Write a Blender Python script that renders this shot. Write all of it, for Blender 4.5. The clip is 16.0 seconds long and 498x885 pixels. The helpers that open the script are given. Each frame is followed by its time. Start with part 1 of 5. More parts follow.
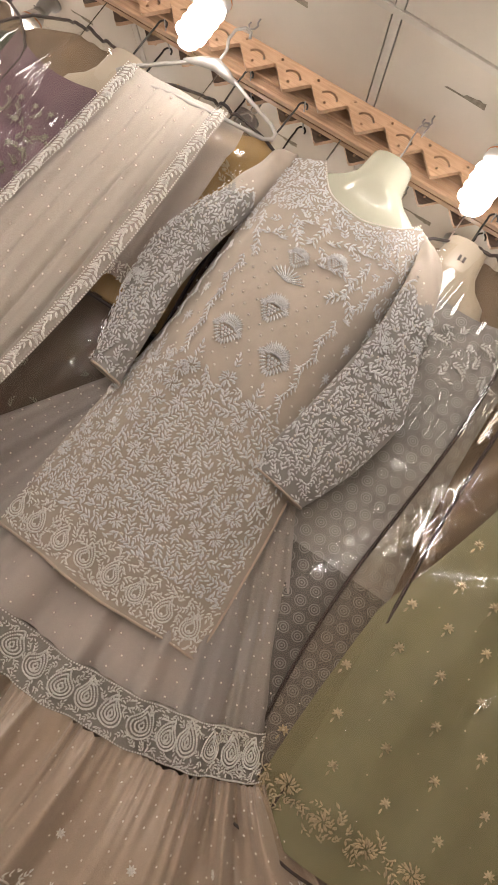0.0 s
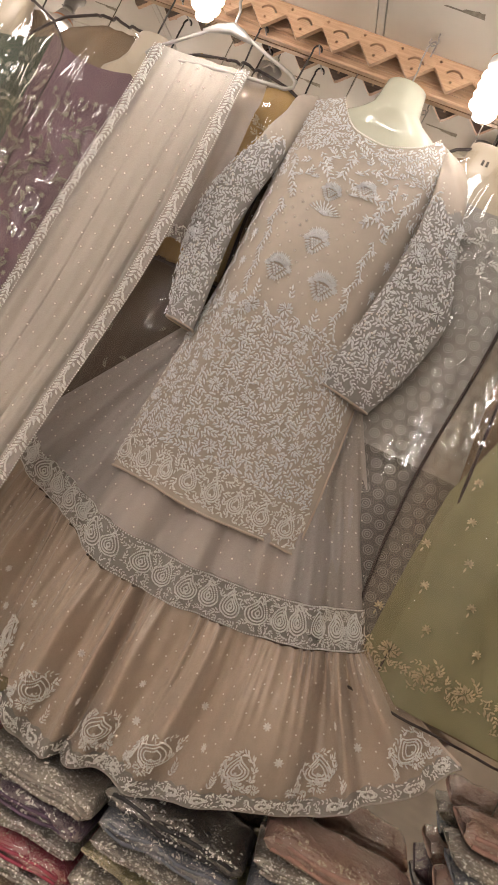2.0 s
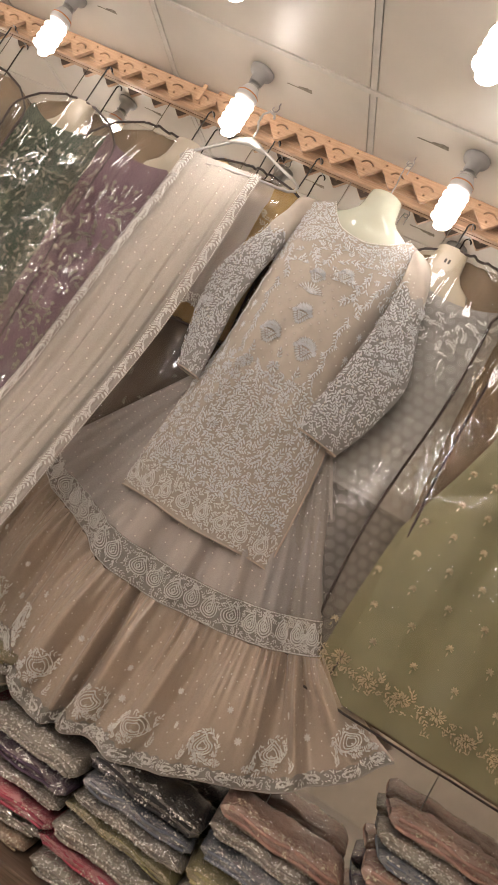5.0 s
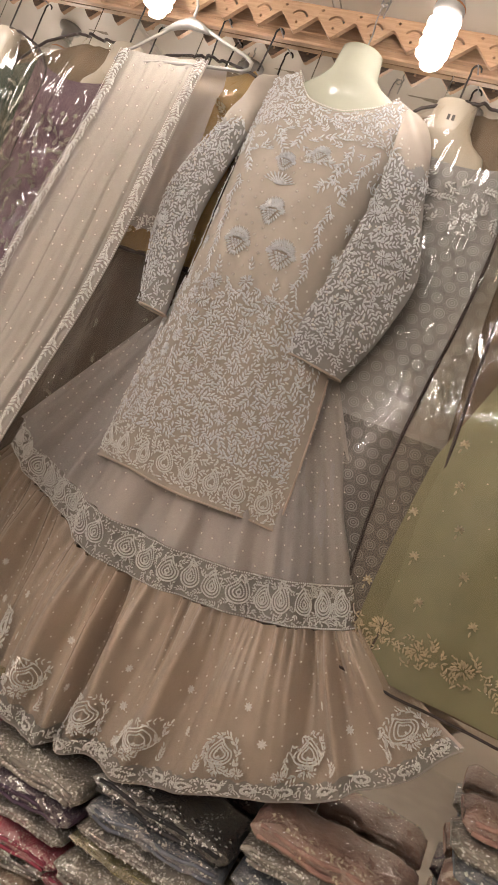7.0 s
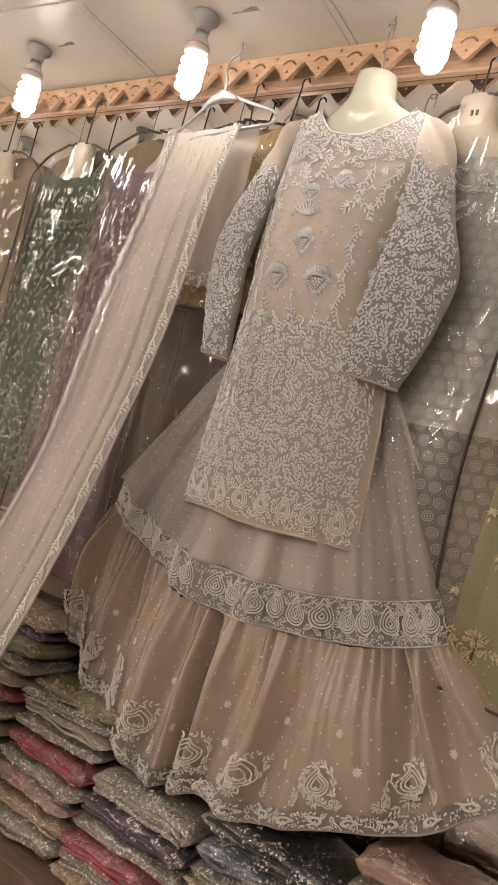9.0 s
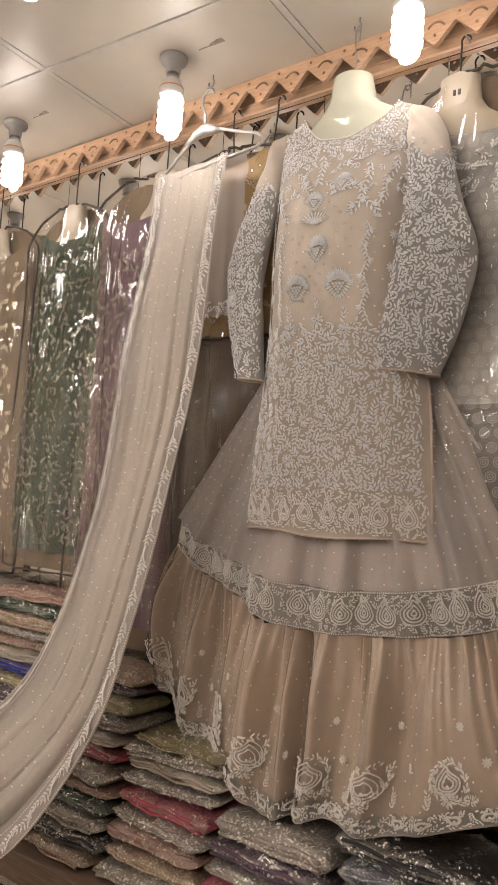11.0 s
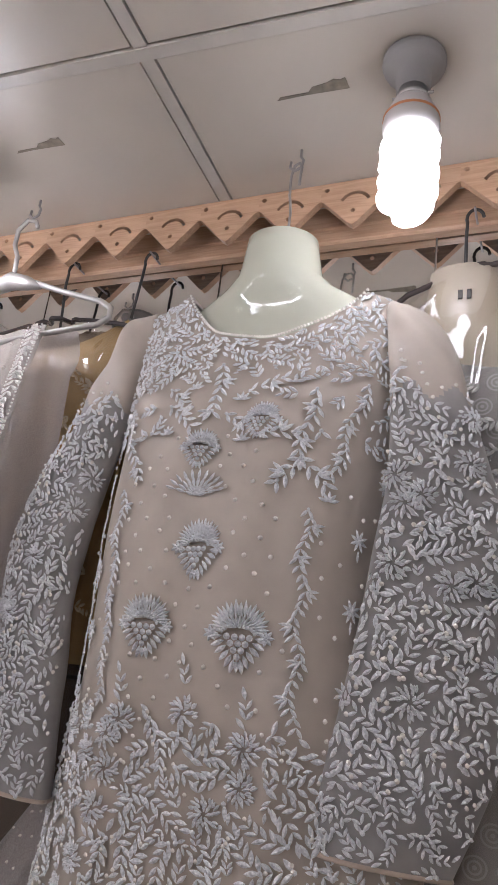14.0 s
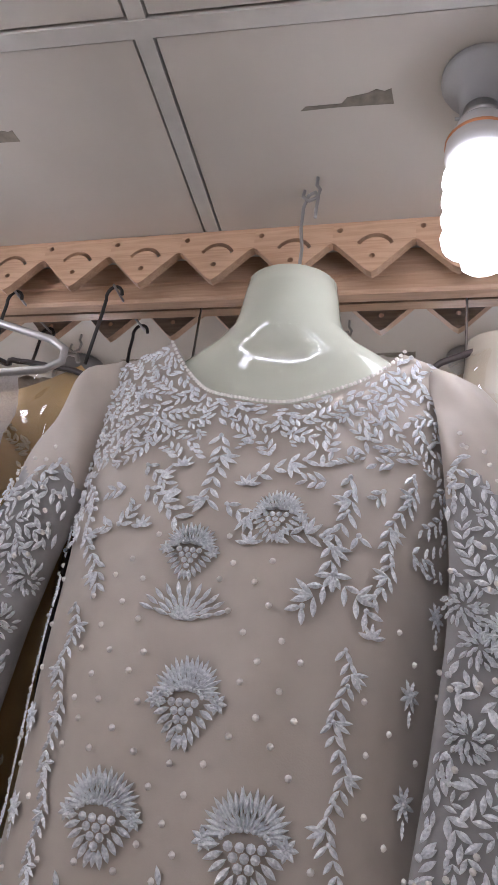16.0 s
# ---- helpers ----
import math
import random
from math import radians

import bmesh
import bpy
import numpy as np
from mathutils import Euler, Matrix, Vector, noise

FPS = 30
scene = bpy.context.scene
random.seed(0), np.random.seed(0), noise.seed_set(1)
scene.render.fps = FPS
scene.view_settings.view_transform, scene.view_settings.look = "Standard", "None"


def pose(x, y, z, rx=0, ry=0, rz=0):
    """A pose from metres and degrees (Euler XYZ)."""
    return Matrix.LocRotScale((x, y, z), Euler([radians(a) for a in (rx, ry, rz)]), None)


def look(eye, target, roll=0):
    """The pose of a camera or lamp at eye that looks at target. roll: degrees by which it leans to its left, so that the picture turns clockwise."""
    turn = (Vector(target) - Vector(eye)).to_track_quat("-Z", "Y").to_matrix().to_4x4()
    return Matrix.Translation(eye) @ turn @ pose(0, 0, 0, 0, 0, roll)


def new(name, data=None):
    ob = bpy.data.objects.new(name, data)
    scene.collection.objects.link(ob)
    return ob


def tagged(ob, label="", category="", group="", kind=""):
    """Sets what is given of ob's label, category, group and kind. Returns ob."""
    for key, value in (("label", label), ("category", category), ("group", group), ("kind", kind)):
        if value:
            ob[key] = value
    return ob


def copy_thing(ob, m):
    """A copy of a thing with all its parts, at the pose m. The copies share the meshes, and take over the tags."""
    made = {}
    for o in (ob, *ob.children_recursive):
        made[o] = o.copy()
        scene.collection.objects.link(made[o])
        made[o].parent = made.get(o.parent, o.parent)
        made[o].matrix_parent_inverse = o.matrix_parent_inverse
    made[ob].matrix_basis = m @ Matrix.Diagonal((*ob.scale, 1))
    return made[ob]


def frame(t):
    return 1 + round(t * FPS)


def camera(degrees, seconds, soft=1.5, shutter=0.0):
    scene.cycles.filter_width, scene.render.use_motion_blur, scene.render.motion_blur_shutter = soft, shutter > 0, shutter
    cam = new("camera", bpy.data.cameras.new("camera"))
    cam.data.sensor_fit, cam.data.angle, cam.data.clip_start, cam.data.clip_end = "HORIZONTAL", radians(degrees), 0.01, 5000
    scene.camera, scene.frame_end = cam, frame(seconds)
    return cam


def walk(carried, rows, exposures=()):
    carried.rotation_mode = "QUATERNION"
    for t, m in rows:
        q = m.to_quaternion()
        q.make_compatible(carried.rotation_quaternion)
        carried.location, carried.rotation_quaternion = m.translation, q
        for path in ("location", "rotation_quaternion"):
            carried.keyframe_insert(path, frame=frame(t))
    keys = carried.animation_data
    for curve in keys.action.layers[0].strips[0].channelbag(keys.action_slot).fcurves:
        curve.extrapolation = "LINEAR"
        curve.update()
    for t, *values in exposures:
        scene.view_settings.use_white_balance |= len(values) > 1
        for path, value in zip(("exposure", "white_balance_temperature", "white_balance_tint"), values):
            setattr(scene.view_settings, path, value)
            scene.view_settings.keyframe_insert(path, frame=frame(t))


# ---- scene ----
cam = camera(37.6, 16.0, soft=1.1)
PATH = [
    (0, (0.225, 2.421, 1.688), (-0.012, 4.386, 1.976), 34.4),
    (0.5, (0.214, 2.503, 1.72), (-0.088, 4.468, 1.947), 35.1),
    (1, (0.219, 2.504, 1.692), (-0.129, 4.473, 1.76), 27.7),
    (1.5, (0.283, 2.395, 1.639), (-0.166, 4.344, 1.664), 25.9),
    (2, (0.298, 2.246, 1.633), (-0.072, 4.211, 1.691), 26.0),
    (2.5, (0.261, 2.072, 1.626), (-0.105, 4.035, 1.738), 25.4),
    (3, (0.272, 2.007, 1.631), (-0.143, 3.959, 1.762), 25.2),
    (3.5, (0.309, 1.975, 1.627), (-0.201, 3.906, 1.733), 24.7),
    (4, (0.364, 1.97, 1.623), (-0.187, 3.893, 1.627), 24.4),
    (4.5, (0.401, 1.967, 1.605), (-0.102, 3.898, 1.748), 29.3),
    (5, (0.455, 1.971, 1.584), (-0.039, 3.9, 1.776), 30.6),
    (5.2, (0.474, 1.979, 1.586), (0.043, 3.923, 1.783), 30.0),
    (7.5, (0.655, 2.433, 1.63), (-0.162, 4.259, 1.637), 18.7),
    (8, (0.793, 2.473, 1.625), (-0.301, 4.147, 1.626), 19.0),
    (10.3, (0.806, 2.372, 1.611), (-0.304, 4.024, 1.804), 6.7),
    (10.5, (0.79, 2.385, 1.61), (-0.346, 4.02, 1.801), 4.5),
    (11, (0.744, 2.392, 1.585), (-0.441, 3.997, 1.724), 3.4),
    (11.5, (0.687, 2.497, 1.619), (-0.542, 4.065, 1.804), 3.5),
    (11.8, (0.629, 2.561, 1.649), (-0.546, 4.16, 1.899), 3.6),
    (12, (0.572, 2.604, 1.683), (-0.519, 4.255, 1.978), 3.6),
    (12.5, (0.438, 2.645, 1.757), (-0.438, 4.398, 2.155), 3.5),
    (13, (0.372, 2.729, 1.815), (-0.428, 4.506, 2.266), 4.9),
    (13.5, (0.332, 2.884, 1.896), (-0.504, 4.599, 2.496), 6.6),
    (14, (0.299, 2.998, 1.963), (-0.478, 4.73, 2.593), 7.0),
    (14.5, (0.275, 3.083, 2.003), (-0.447, 4.821, 2.68), 9.0),
    (15, (0.237, 3.139, 2.04), (-0.434, 4.891, 2.734), 10.2),
    (15.5, (0.204, 3.15, 2.043), (-0.428, 4.894, 2.791), 9.5),
    (16, (0.155, 3.133, 2.049), (-0.399, 4.882, 2.846), 8.1),
]
walk(cam, [(t, look(eye, target, roll)) for t, eye, target, roll in PATH],
     [(0, 0.0, 6500, 10), (11.0, 0.0, 6500, 10), (12.0, -0.05, 6250, 10.5), (13.0, -0.29, 5750, 12), (14.0, -0.51, 5450, 13), (14.5, -0.58, 5400, 13), (16.0, -0.66, 5300, 13)])

# ---- world and lamps: the shop's own bulbs, plus unseen fill tubes added behind ----
world = bpy.data.worlds.new("world")
scene.world = world
world.use_nodes = True
world.node_tree.nodes["Background"].inputs[0].default_value = (0.9, 0.85, 0.8, 1)
world.node_tree.nodes["Background"].inputs[1].default_value = 0.02
BULB = 18.0             # glow of the spiral bulbs
FILL_TUBE = 96.0            # glow of the unseen tube lights added in the shop behind as fill
LAMP_TINT = (1.0, 0.895, 0.83)

CEIL = 2.60            # ceiling height
MIRROR_Y = 3.818        # mirror on the end wall
PELMET_Y = 3.757       # face of the carved pelmet


# ---- materials ----
def mat(name, base, rough=0.6, metal=0.0, vary=0.12, scale=30.0, fine=400.0, bump=0.15, depth=0.001, sheen=0.0, spec=0.5, second=None, patch=6.0):
    """A surface with large patches, fine grain and relief."""
    m = bpy.data.materials.new(name)
    m.use_nodes = True
    nt = m.node_tree
    b = nt.nodes["Principled BSDF"]
    tc = nt.nodes.new("ShaderNodeTexCoord")
    big = nt.nodes.new("ShaderNodeTexNoise")
    big.inputs["Scale"].default_value = patch
    big.inputs["Detail"].default_value = 5
    mid = nt.nodes.new("ShaderNodeTexNoise")
    mid.inputs["Scale"].default_value = scale
    mid.inputs["Detail"].default_value = 6
    small = nt.nodes.new("ShaderNodeTexNoise")
    small.inputs["Scale"].default_value = fine
    small.inputs["Detail"].default_value = 3
    for n in (big, mid, small):
        nt.links.new(tc.outputs["Object"], n.inputs["Vector"])
    add = nt.nodes.new("ShaderNodeMath")
    add.operation = "ADD"
    nt.links.new(big.outputs["Fac"], add.inputs[0])
    nt.links.new(mid.outputs["Fac"], add.inputs[1])
    half = nt.nodes.new("ShaderNodeMath")
    half.operation = "MULTIPLY"
    half.inputs[1].default_value = 0.5
    nt.links.new(add.outputs[0], half.inputs[0])
    ramp = nt.nodes.new("ShaderNodeValToRGB")
    lo = [max(0, c * (1 - vary * 2)) for c in base]
    hi = [min(1, c * (1 + vary)) for c in (second or base)]
    ramp.color_ramp.elements[0].position, ramp.color_ramp.elements[1].position = 0.3, 0.7
    ramp.color_ramp.elements[0].color = (*lo, 1)
    ramp.color_ramp.elements[1].color = (*hi, 1)
    nt.links.new(half.outputs[0], ramp.inputs[0])
    nt.links.new(ramp.outputs[0], b.inputs["Base Color"])
    b.inputs["Roughness"].default_value = rough
    b.inputs["Metallic"].default_value = metal
    b.inputs["Specular IOR Level"].default_value = spec
    b.inputs["Sheen Weight"].default_value = sheen
    if bump:
        bp = nt.nodes.new("ShaderNodeBump")
        bp.inputs["Strength"].default_value = bump
        bp.inputs["Distance"].default_value = depth
        nt.links.new(small.outputs["Fac"], bp.inputs["Height"])
        nt.links.new(bp.outputs[0], b.inputs["Normal"])
    return m


def sheer(name, base, cover, rough=0.7, fold=0.0, gloss=0.2):
    """Fine net or chiffon: threads that let part of the view through and pass light on."""
    m = bpy.data.materials.new(name)
    m.use_nodes = True
    nt = m.node_tree
    nt.nodes.remove(nt.nodes["Principled BSDF"])
    out = nt.nodes["Material Output"]
    tc = nt.nodes.new("ShaderNodeTexCoord")
    big = nt.nodes.new("ShaderNodeTexNoise")
    big.inputs["Scale"].default_value = 9
    big.inputs["Detail"].default_value = 6
    grain = nt.nodes.new("ShaderNodeTexNoise")
    grain.inputs["Scale"].default_value = 700
    for n in (big, grain):
        nt.links.new(tc.outputs["Object"], n.inputs["Vector"])
    ramp = nt.nodes.new("ShaderNodeValToRGB")
    ramp.color_ramp.elements[0].color = (*[c * 0.85 for c in base], 1)
    ramp.color_ramp.elements[1].color = (*[min(1, c * 1.08) for c in base], 1)
    nt.links.new(big.outputs["Fac"], ramp.inputs[0])
    d = nt.nodes.new("ShaderNodeBsdfPrincipled")
    d.inputs["Roughness"].default_value = rough
    d.inputs["Specular IOR Level"].default_value = gloss
    nt.links.new(ramp.outputs[0], d.inputs["Base Color"])
    tl = nt.nodes.new("ShaderNodeBsdfTranslucent")
    nt.links.new(ramp.outputs[0], tl.inputs[0])
    both = nt.nodes.new("ShaderNodeMixShader")
    both.inputs[0].default_value = 0.25
    nt.links.new(d.outputs[0], both.inputs[1])
    nt.links.new(tl.outputs[0], both.inputs[2])
    tr = nt.nodes.new("ShaderNodeBsdfTransparent")
    mix = nt.nodes.new("ShaderNodeMixShader")
    cov = nt.nodes.new("ShaderNodeMapRange")
    cov.inputs["From Min"].default_value, cov.inputs["From Max"].default_value = 0.3, 0.7
    cov.inputs["To Min"].default_value, cov.inputs["To Max"].default_value = max(0, cover - 0.12), min(1, cover + 0.12)
    nt.links.new(grain.outputs["Fac"], cov.inputs["Value"])
    nt.links.new(cov.outputs[0], mix.inputs[0])
    nt.links.new(tr.outputs[0], mix.inputs[1])
    nt.links.new(both.outputs[0], mix.inputs[2])
    nt.links.new(mix.outputs[0], out.inputs["Surface"])
    return m


def film_wrap(name, tint, haze=0.1, wrinkle=24.0, strength=0.9, depth=0.006, shine=0.045):
    """Clear plastic film: see-through, glossy, creased."""
    m = bpy.data.materials.new(name)
    m.use_nodes = True
    nt = m.node_tree
    nt.nodes.remove(nt.nodes["Principled BSDF"])
    out = nt.nodes["Material Output"]
    tc = nt.nodes.new("ShaderNodeTexCoord")
    mp = nt.nodes.new("ShaderNodeMapping")
    mp.inputs["Scale"].default_value = (1.0, 1.0, 0.3)
    nt.links.new(tc.outputs["Object"], mp.inputs["Vector"])
    n1 = nt.nodes.new("ShaderNodeTexNoise")
    n1.noise_type = "RIDGED_MULTIFRACTAL"
    n1.inputs["Scale"].default_value = wrinkle
    n1.inputs["Detail"].default_value = 3
    n1.inputs["Distortion"].default_value = 1.2
    nt.links.new(mp.outputs[0], n1.inputs["Vector"])
    bp = nt.nodes.new("ShaderNodeBump")
    bp.inputs["Strength"].default_value = strength
    bp.inputs["Distance"].default_value = depth
    nt.links.new(n1.outputs["Fac"], bp.inputs["Height"])
    gl = nt.nodes.new("ShaderNodeBsdfGlossy")
    gl.inputs["Roughness"].default_value = 0.03
    nt.links.new(bp.outputs[0], gl.inputs["Normal"])
    tr = nt.nodes.new("ShaderNodeBsdfTransparent")
    tr.inputs[0].default_value = (*tint, 1)
    df = nt.nodes.new("ShaderNodeBsdfDiffuse")
    df.inputs[0].default_value = (0.8, 0.78, 0.74, 1)
    mh = nt.nodes.new("ShaderNodeMixShader")
    mh.inputs[0].default_value = haze
    nt.links.new(tr.outputs[0], mh.inputs[1])
    nt.links.new(df.outputs[0], mh.inputs[2])
    lw = nt.nodes.new("ShaderNodeLayerWeight")
    lw.inputs["Blend"].default_value = 0.25
    fr = nt.nodes.new("ShaderNodeMapRange")
    fr.inputs["To Min"].default_value, fr.inputs["To Max"].default_value = shine, 0.38
    nt.links.new(lw.outputs["Facing"], fr.inputs["Value"])
    mix = nt.nodes.new("ShaderNodeMixShader")
    nt.links.new(fr.outputs[0], mix.inputs[0])
    nt.links.new(mh.outputs[0], mix.inputs[1])
    nt.links.new(gl.outputs[0], mix.inputs[2])
    nt.links.new(mix.outputs[0], out.inputs["Surface"])
    return m


def sequin(name, base, spark, amount=0.5, scale=150.0):
    """Cloth strewn with small bright sequins."""
    m = mat(name, base, 0.65, 0, 0.2, 25, 300, 0.3)
    nt = m.node_tree
    b = nt.nodes["Principled BSDF"]
    tc = nt.nodes.new("ShaderNodeTexCoord")
    vo = nt.nodes.new("ShaderNodeTexVoronoi")
    vo.inputs["Scale"].default_value = scale
    nt.links.new(tc.outputs["Object"], vo.inputs["Vector"])
    patch = nt.nodes.new("ShaderNodeTexNoise")
    patch.inputs["Scale"].default_value = 22
    patch.inputs["Detail"].default_value = 4
    nt.links.new(tc.outputs["Object"], patch.inputs["Vector"])
    dot = nt.nodes.new("ShaderNodeMath")
    dot.operation = "LESS_THAN"
    dot.inputs[1].default_value = 0.36
    nt.links.new(vo.outputs["Distance"], dot.inputs[0])
    on = nt.nodes.new("ShaderNodeMath")
    on.operation = "GREATER_THAN"
    on.inputs[1].default_value = 1 - amount
    nt.links.new(patch.outputs["Fac"], on.inputs[0])
    both = nt.nodes.new("ShaderNodeMath")
    both.operation = "MULTIPLY"
    nt.links.new(dot.outputs[0], both.inputs[0])
    nt.links.new(on.outputs[0], both.inputs[1])
    old = b.inputs["Base Color"].links[0].from_socket
    mx = nt.nodes.new("ShaderNodeMixRGB")
    nt.links.new(both.outputs[0], mx.inputs[0])
    nt.links.new(old, mx.inputs[1])
    mx.inputs[2].default_value = (*spark, 1)
    nt.links.new(mx.outputs[0], b.inputs["Base Color"])
    rr = nt.nodes.new("ShaderNodeMapRange")
    rr.inputs["To Min"].default_value, rr.inputs["To Max"].default_value = 0.65, 0.18
    nt.links.new(both.outputs[0], rr.inputs["Value"])
    nt.links.new(rr.outputs[0], b.inputs["Roughness"])
    mm = nt.nodes.new("ShaderNodeMath")
    mm.operation = "MULTIPLY"
    mm.inputs[1].default_value = 0.3
    nt.links.new(both.outputs[0], mm.inputs[0])
    nt.links.new(mm.outputs[0], b.inputs["Metallic"])
    bp = nt.nodes["Bump"]
    bp.inputs["Distance"].default_value = 0.003
    bp.inputs["Strength"].default_value = 0.8
    nt.links.new(vo.outputs["Color"], bp.inputs["Height"])
    return m


def rings(name, base, line, cell, turns=3.0, metal=0.3):
    """Cloth or panel worked all over with ring medallions on a staggered grid."""
    m = mat(name, base, 0.55, 0, 0.15, 40, 500, 0.1)
    nt = m.node_tree
    b = nt.nodes["Principled BSDF"]
    tc = nt.nodes.new("ShaderNodeTexCoord")
    sx = nt.nodes.new("ShaderNodeSeparateXYZ")
    nt.links.new(tc.outputs["Object"], sx.inputs[0])

    def op(kind, a, c=None):
        n = nt.nodes.new("ShaderNodeMath")
        n.operation = kind
        for i, v in enumerate((a, c)):
            if v is None:
                continue
            if isinstance(v, (int, float)):
                n.inputs[i].default_value = v
            else:
                nt.links.new(v, n.inputs[i])
        return n.outputs[0]
    row = op("FLOOR", op("DIVIDE", sx.outputs[2], cell * 0.92))
    shift = op("MULTIPLY", op("MODULO", op("ABSOLUTE", row), 2.0), 0.5)
    fx = op("SUBTRACT", op("FRACT", op("ADD", op("DIVIDE", sx.outputs[0], cell), shift)), 0.5)
    fz = op("SUBTRACT", op("FRACT", op("DIVIDE", sx.outputs[2], cell * 0.92)), 0.5)
    r = op("SQRT", op("ADD", op("MULTIPLY", fx, fx), op("MULTIPLY", fz, fz)))
    wave = op("SINE", op("MULTIPLY", r, turns * 2 * math.pi / 0.45))
    on = op("MULTIPLY", op("GREATER_THAN", wave, 0.25), op("LESS_THAN", r, 0.45))
    old = b.inputs["Base Color"].links[0].from_socket
    mx = nt.nodes.new("ShaderNodeMixRGB")
    nt.links.new(on, mx.inputs[0])
    nt.links.new(old, mx.inputs[1])
    mx.inputs[2].default_value = (*line, 1)
    nt.links.new(mx.outputs[0], b.inputs["Base Color"])
    nt.links.new(op("MULTIPLY", on, metal), b.inputs["Metallic"])
    bp = nt.nodes["Bump"]
    bp.inputs["Distance"].default_value = 0.002
    bp.inputs["Strength"].default_value = 0.6
    nt.links.new(on, bp.inputs["Height"])
    return m


def wood(name, base, dark, rough=0.5):
    m = mat(name, base, rough, 0, 0.1, 20, 200, 0.1)
    nt = m.node_tree
    b = nt.nodes["Principled BSDF"]
    tc = nt.nodes.new("ShaderNodeTexCoord")
    mp = nt.nodes.new("ShaderNodeMapping")
    mp.inputs["Scale"].default_value = (3, 40, 40)
    nt.links.new(tc.outputs["Object"], mp.inputs[0])
    w = nt.nodes.new("ShaderNodeTexNoise")
    w.inputs["Scale"].default_value = 5
    w.inputs["Detail"].default_value = 7
    w.inputs["Distortion"].default_value = 1.0
    nt.links.new(mp.outputs[0], w.inputs["Vector"])
    ramp = nt.nodes.new("ShaderNodeValToRGB")
    ramp.color_ramp.elements[0].position, ramp.color_ramp.elements[1].position = 0.35, 0.62
    ramp.color_ramp.elements[0].color, ramp.color_ramp.elements[1].color = (*dark, 1), (*base, 1)
    nt.links.new(w.outputs["Fac"], ramp.inputs[0])
    nt.links.new(ramp.outputs[0], b.inputs["Base Color"])
    return m


def glow(name, colour, strength):
    m = bpy.data.materials.new(name)
    m.use_nodes = True
    b = m.node_tree.nodes["Principled BSDF"]
    b.inputs["Base Color"].default_value = (0.9, 0.9, 0.9, 1)
    b.inputs["Emission Color"].default_value = (*colour, 1)
    b.inputs["Emission Strength"].default_value = strength
    return m


M_CEIL = mat("ceiling_board", (0.60, 0.545, 0.47), 0.38, 0, 0.03, 12, 150, 0.04, patch=2.0)
M_STRIP = mat("joint_strip", (0.60, 0.56, 0.50), 0.45, 0, 0.08, 30, 200, 0.1)
M_GAP = mat("dark_gap", (0.10, 0.08, 0.06), 0.9)
M_WALL = mat("painted_wall", (0.66, 0.60, 0.52), 0.7, 0, 0.06, 10, 120, 0.1)
M_FLOOR = mat("floor_tile", (0.34, 0.30, 0.26), 0.35, 0, 0.1, 8, 90, 0.05)
M_PINE = wood("carved_pine", (0.56, 0.37, 0.235), (0.46, 0.29, 0.175), 0.42)
# Pelmet back: board colour darkened to hold the shade of its unlit side.
M_PINEBACK = wood("shaded_board_back", (0.31, 0.25, 0.205), (0.23, 0.18, 0.145), 0.7)
M_BOARD = wood("shelf_board", (0.17, 0.115, 0.08), (0.11, 0.075, 0.05), 0.5)
M_STEEL = mat("bright_wire", (0.42, 0.41, 0.40), 0.28, 0.9, 0.05, 60, 300, 0.02)
M_BLACKWIRE = mat("dark_wire", (0.05, 0.045, 0.04), 0.45, 0.3, 0.2, 60, 300, 0.05)
M_SILVERPLASTIC = mat("silver_hanger", (0.40, 0.385, 0.36), 0.4, 0.45, 0.1, 60, 300, 0.05)
M_FORM = mat("cream_form", (0.56, 0.57, 0.46), 0.05, 0, 0.02, 12, 60, 0.03, spec=0.6)
M_FORMCARD = mat("ivory_form", (0.43, 0.375, 0.295), 0.35, 0, 0.05, 20, 100, 0.05)
# White bulb holder toned down to grey: its backlit shade is in the colour.
M_HOLDER = mat("backlit_plastic", (0.34, 0.33, 0.32), 0.45, 0, 0.1, 20, 200, 0.05)
M_WHITEPLASTIC = mat("white_plastic", (0.55, 0.53, 0.51), 0.4, 0, 0.08, 20, 200, 0.05)
M_ORANGE = mat("orange_band", (0.55, 0.22, 0.08), 0.5)
M_PRINT = mat("dark_print", (0.08, 0.07, 0.06), 0.6)
M_TUBE = glow("bulb_tube", LAMP_TINT, BULB)
M_FILLTUBE = glow("tube_light", LAMP_TINT, FILL_TUBE)
M_TAPE = mat("tape_residue", (0.30, 0.26, 0.20), 0.85, 0, 0.3, 80, 300, 0.2)

M_SATIN = mat("beige_satin", (0.54, 0.44, 0.35), 0.30, 0, 0.06, 40, 900, 0.12, 0.0006, sheen=0.2, spec=0.7)
M_KAMEEZ = mat("beige_net_on_lining", (0.50, 0.44, 0.372), 0.5, 0, 0.07, 40, 900, 0.2, 0.0006, sheen=0.2, spec=0.35)
M_GREYNET = mat("grey_net_on_lining", (0.37, 0.355, 0.34), 0.6, 0, 0.10, 60, 900, 0.25, 0.0006, sheen=0.2, spec=0.3)
M_NET = sheer("beige_net", (0.72, 0.67, 0.64), 0.60)
M_ORGANZA = sheer("cream_organza", (0.82, 0.765, 0.69), 0.54, 0.5)
M_ORGANZAFOLD = sheer("folded_organza", (0.80, 0.735, 0.65), 0.76, 0.5)
M_LACENET = sheer("lace_ground", (0.42, 0.395, 0.36), 0.90)
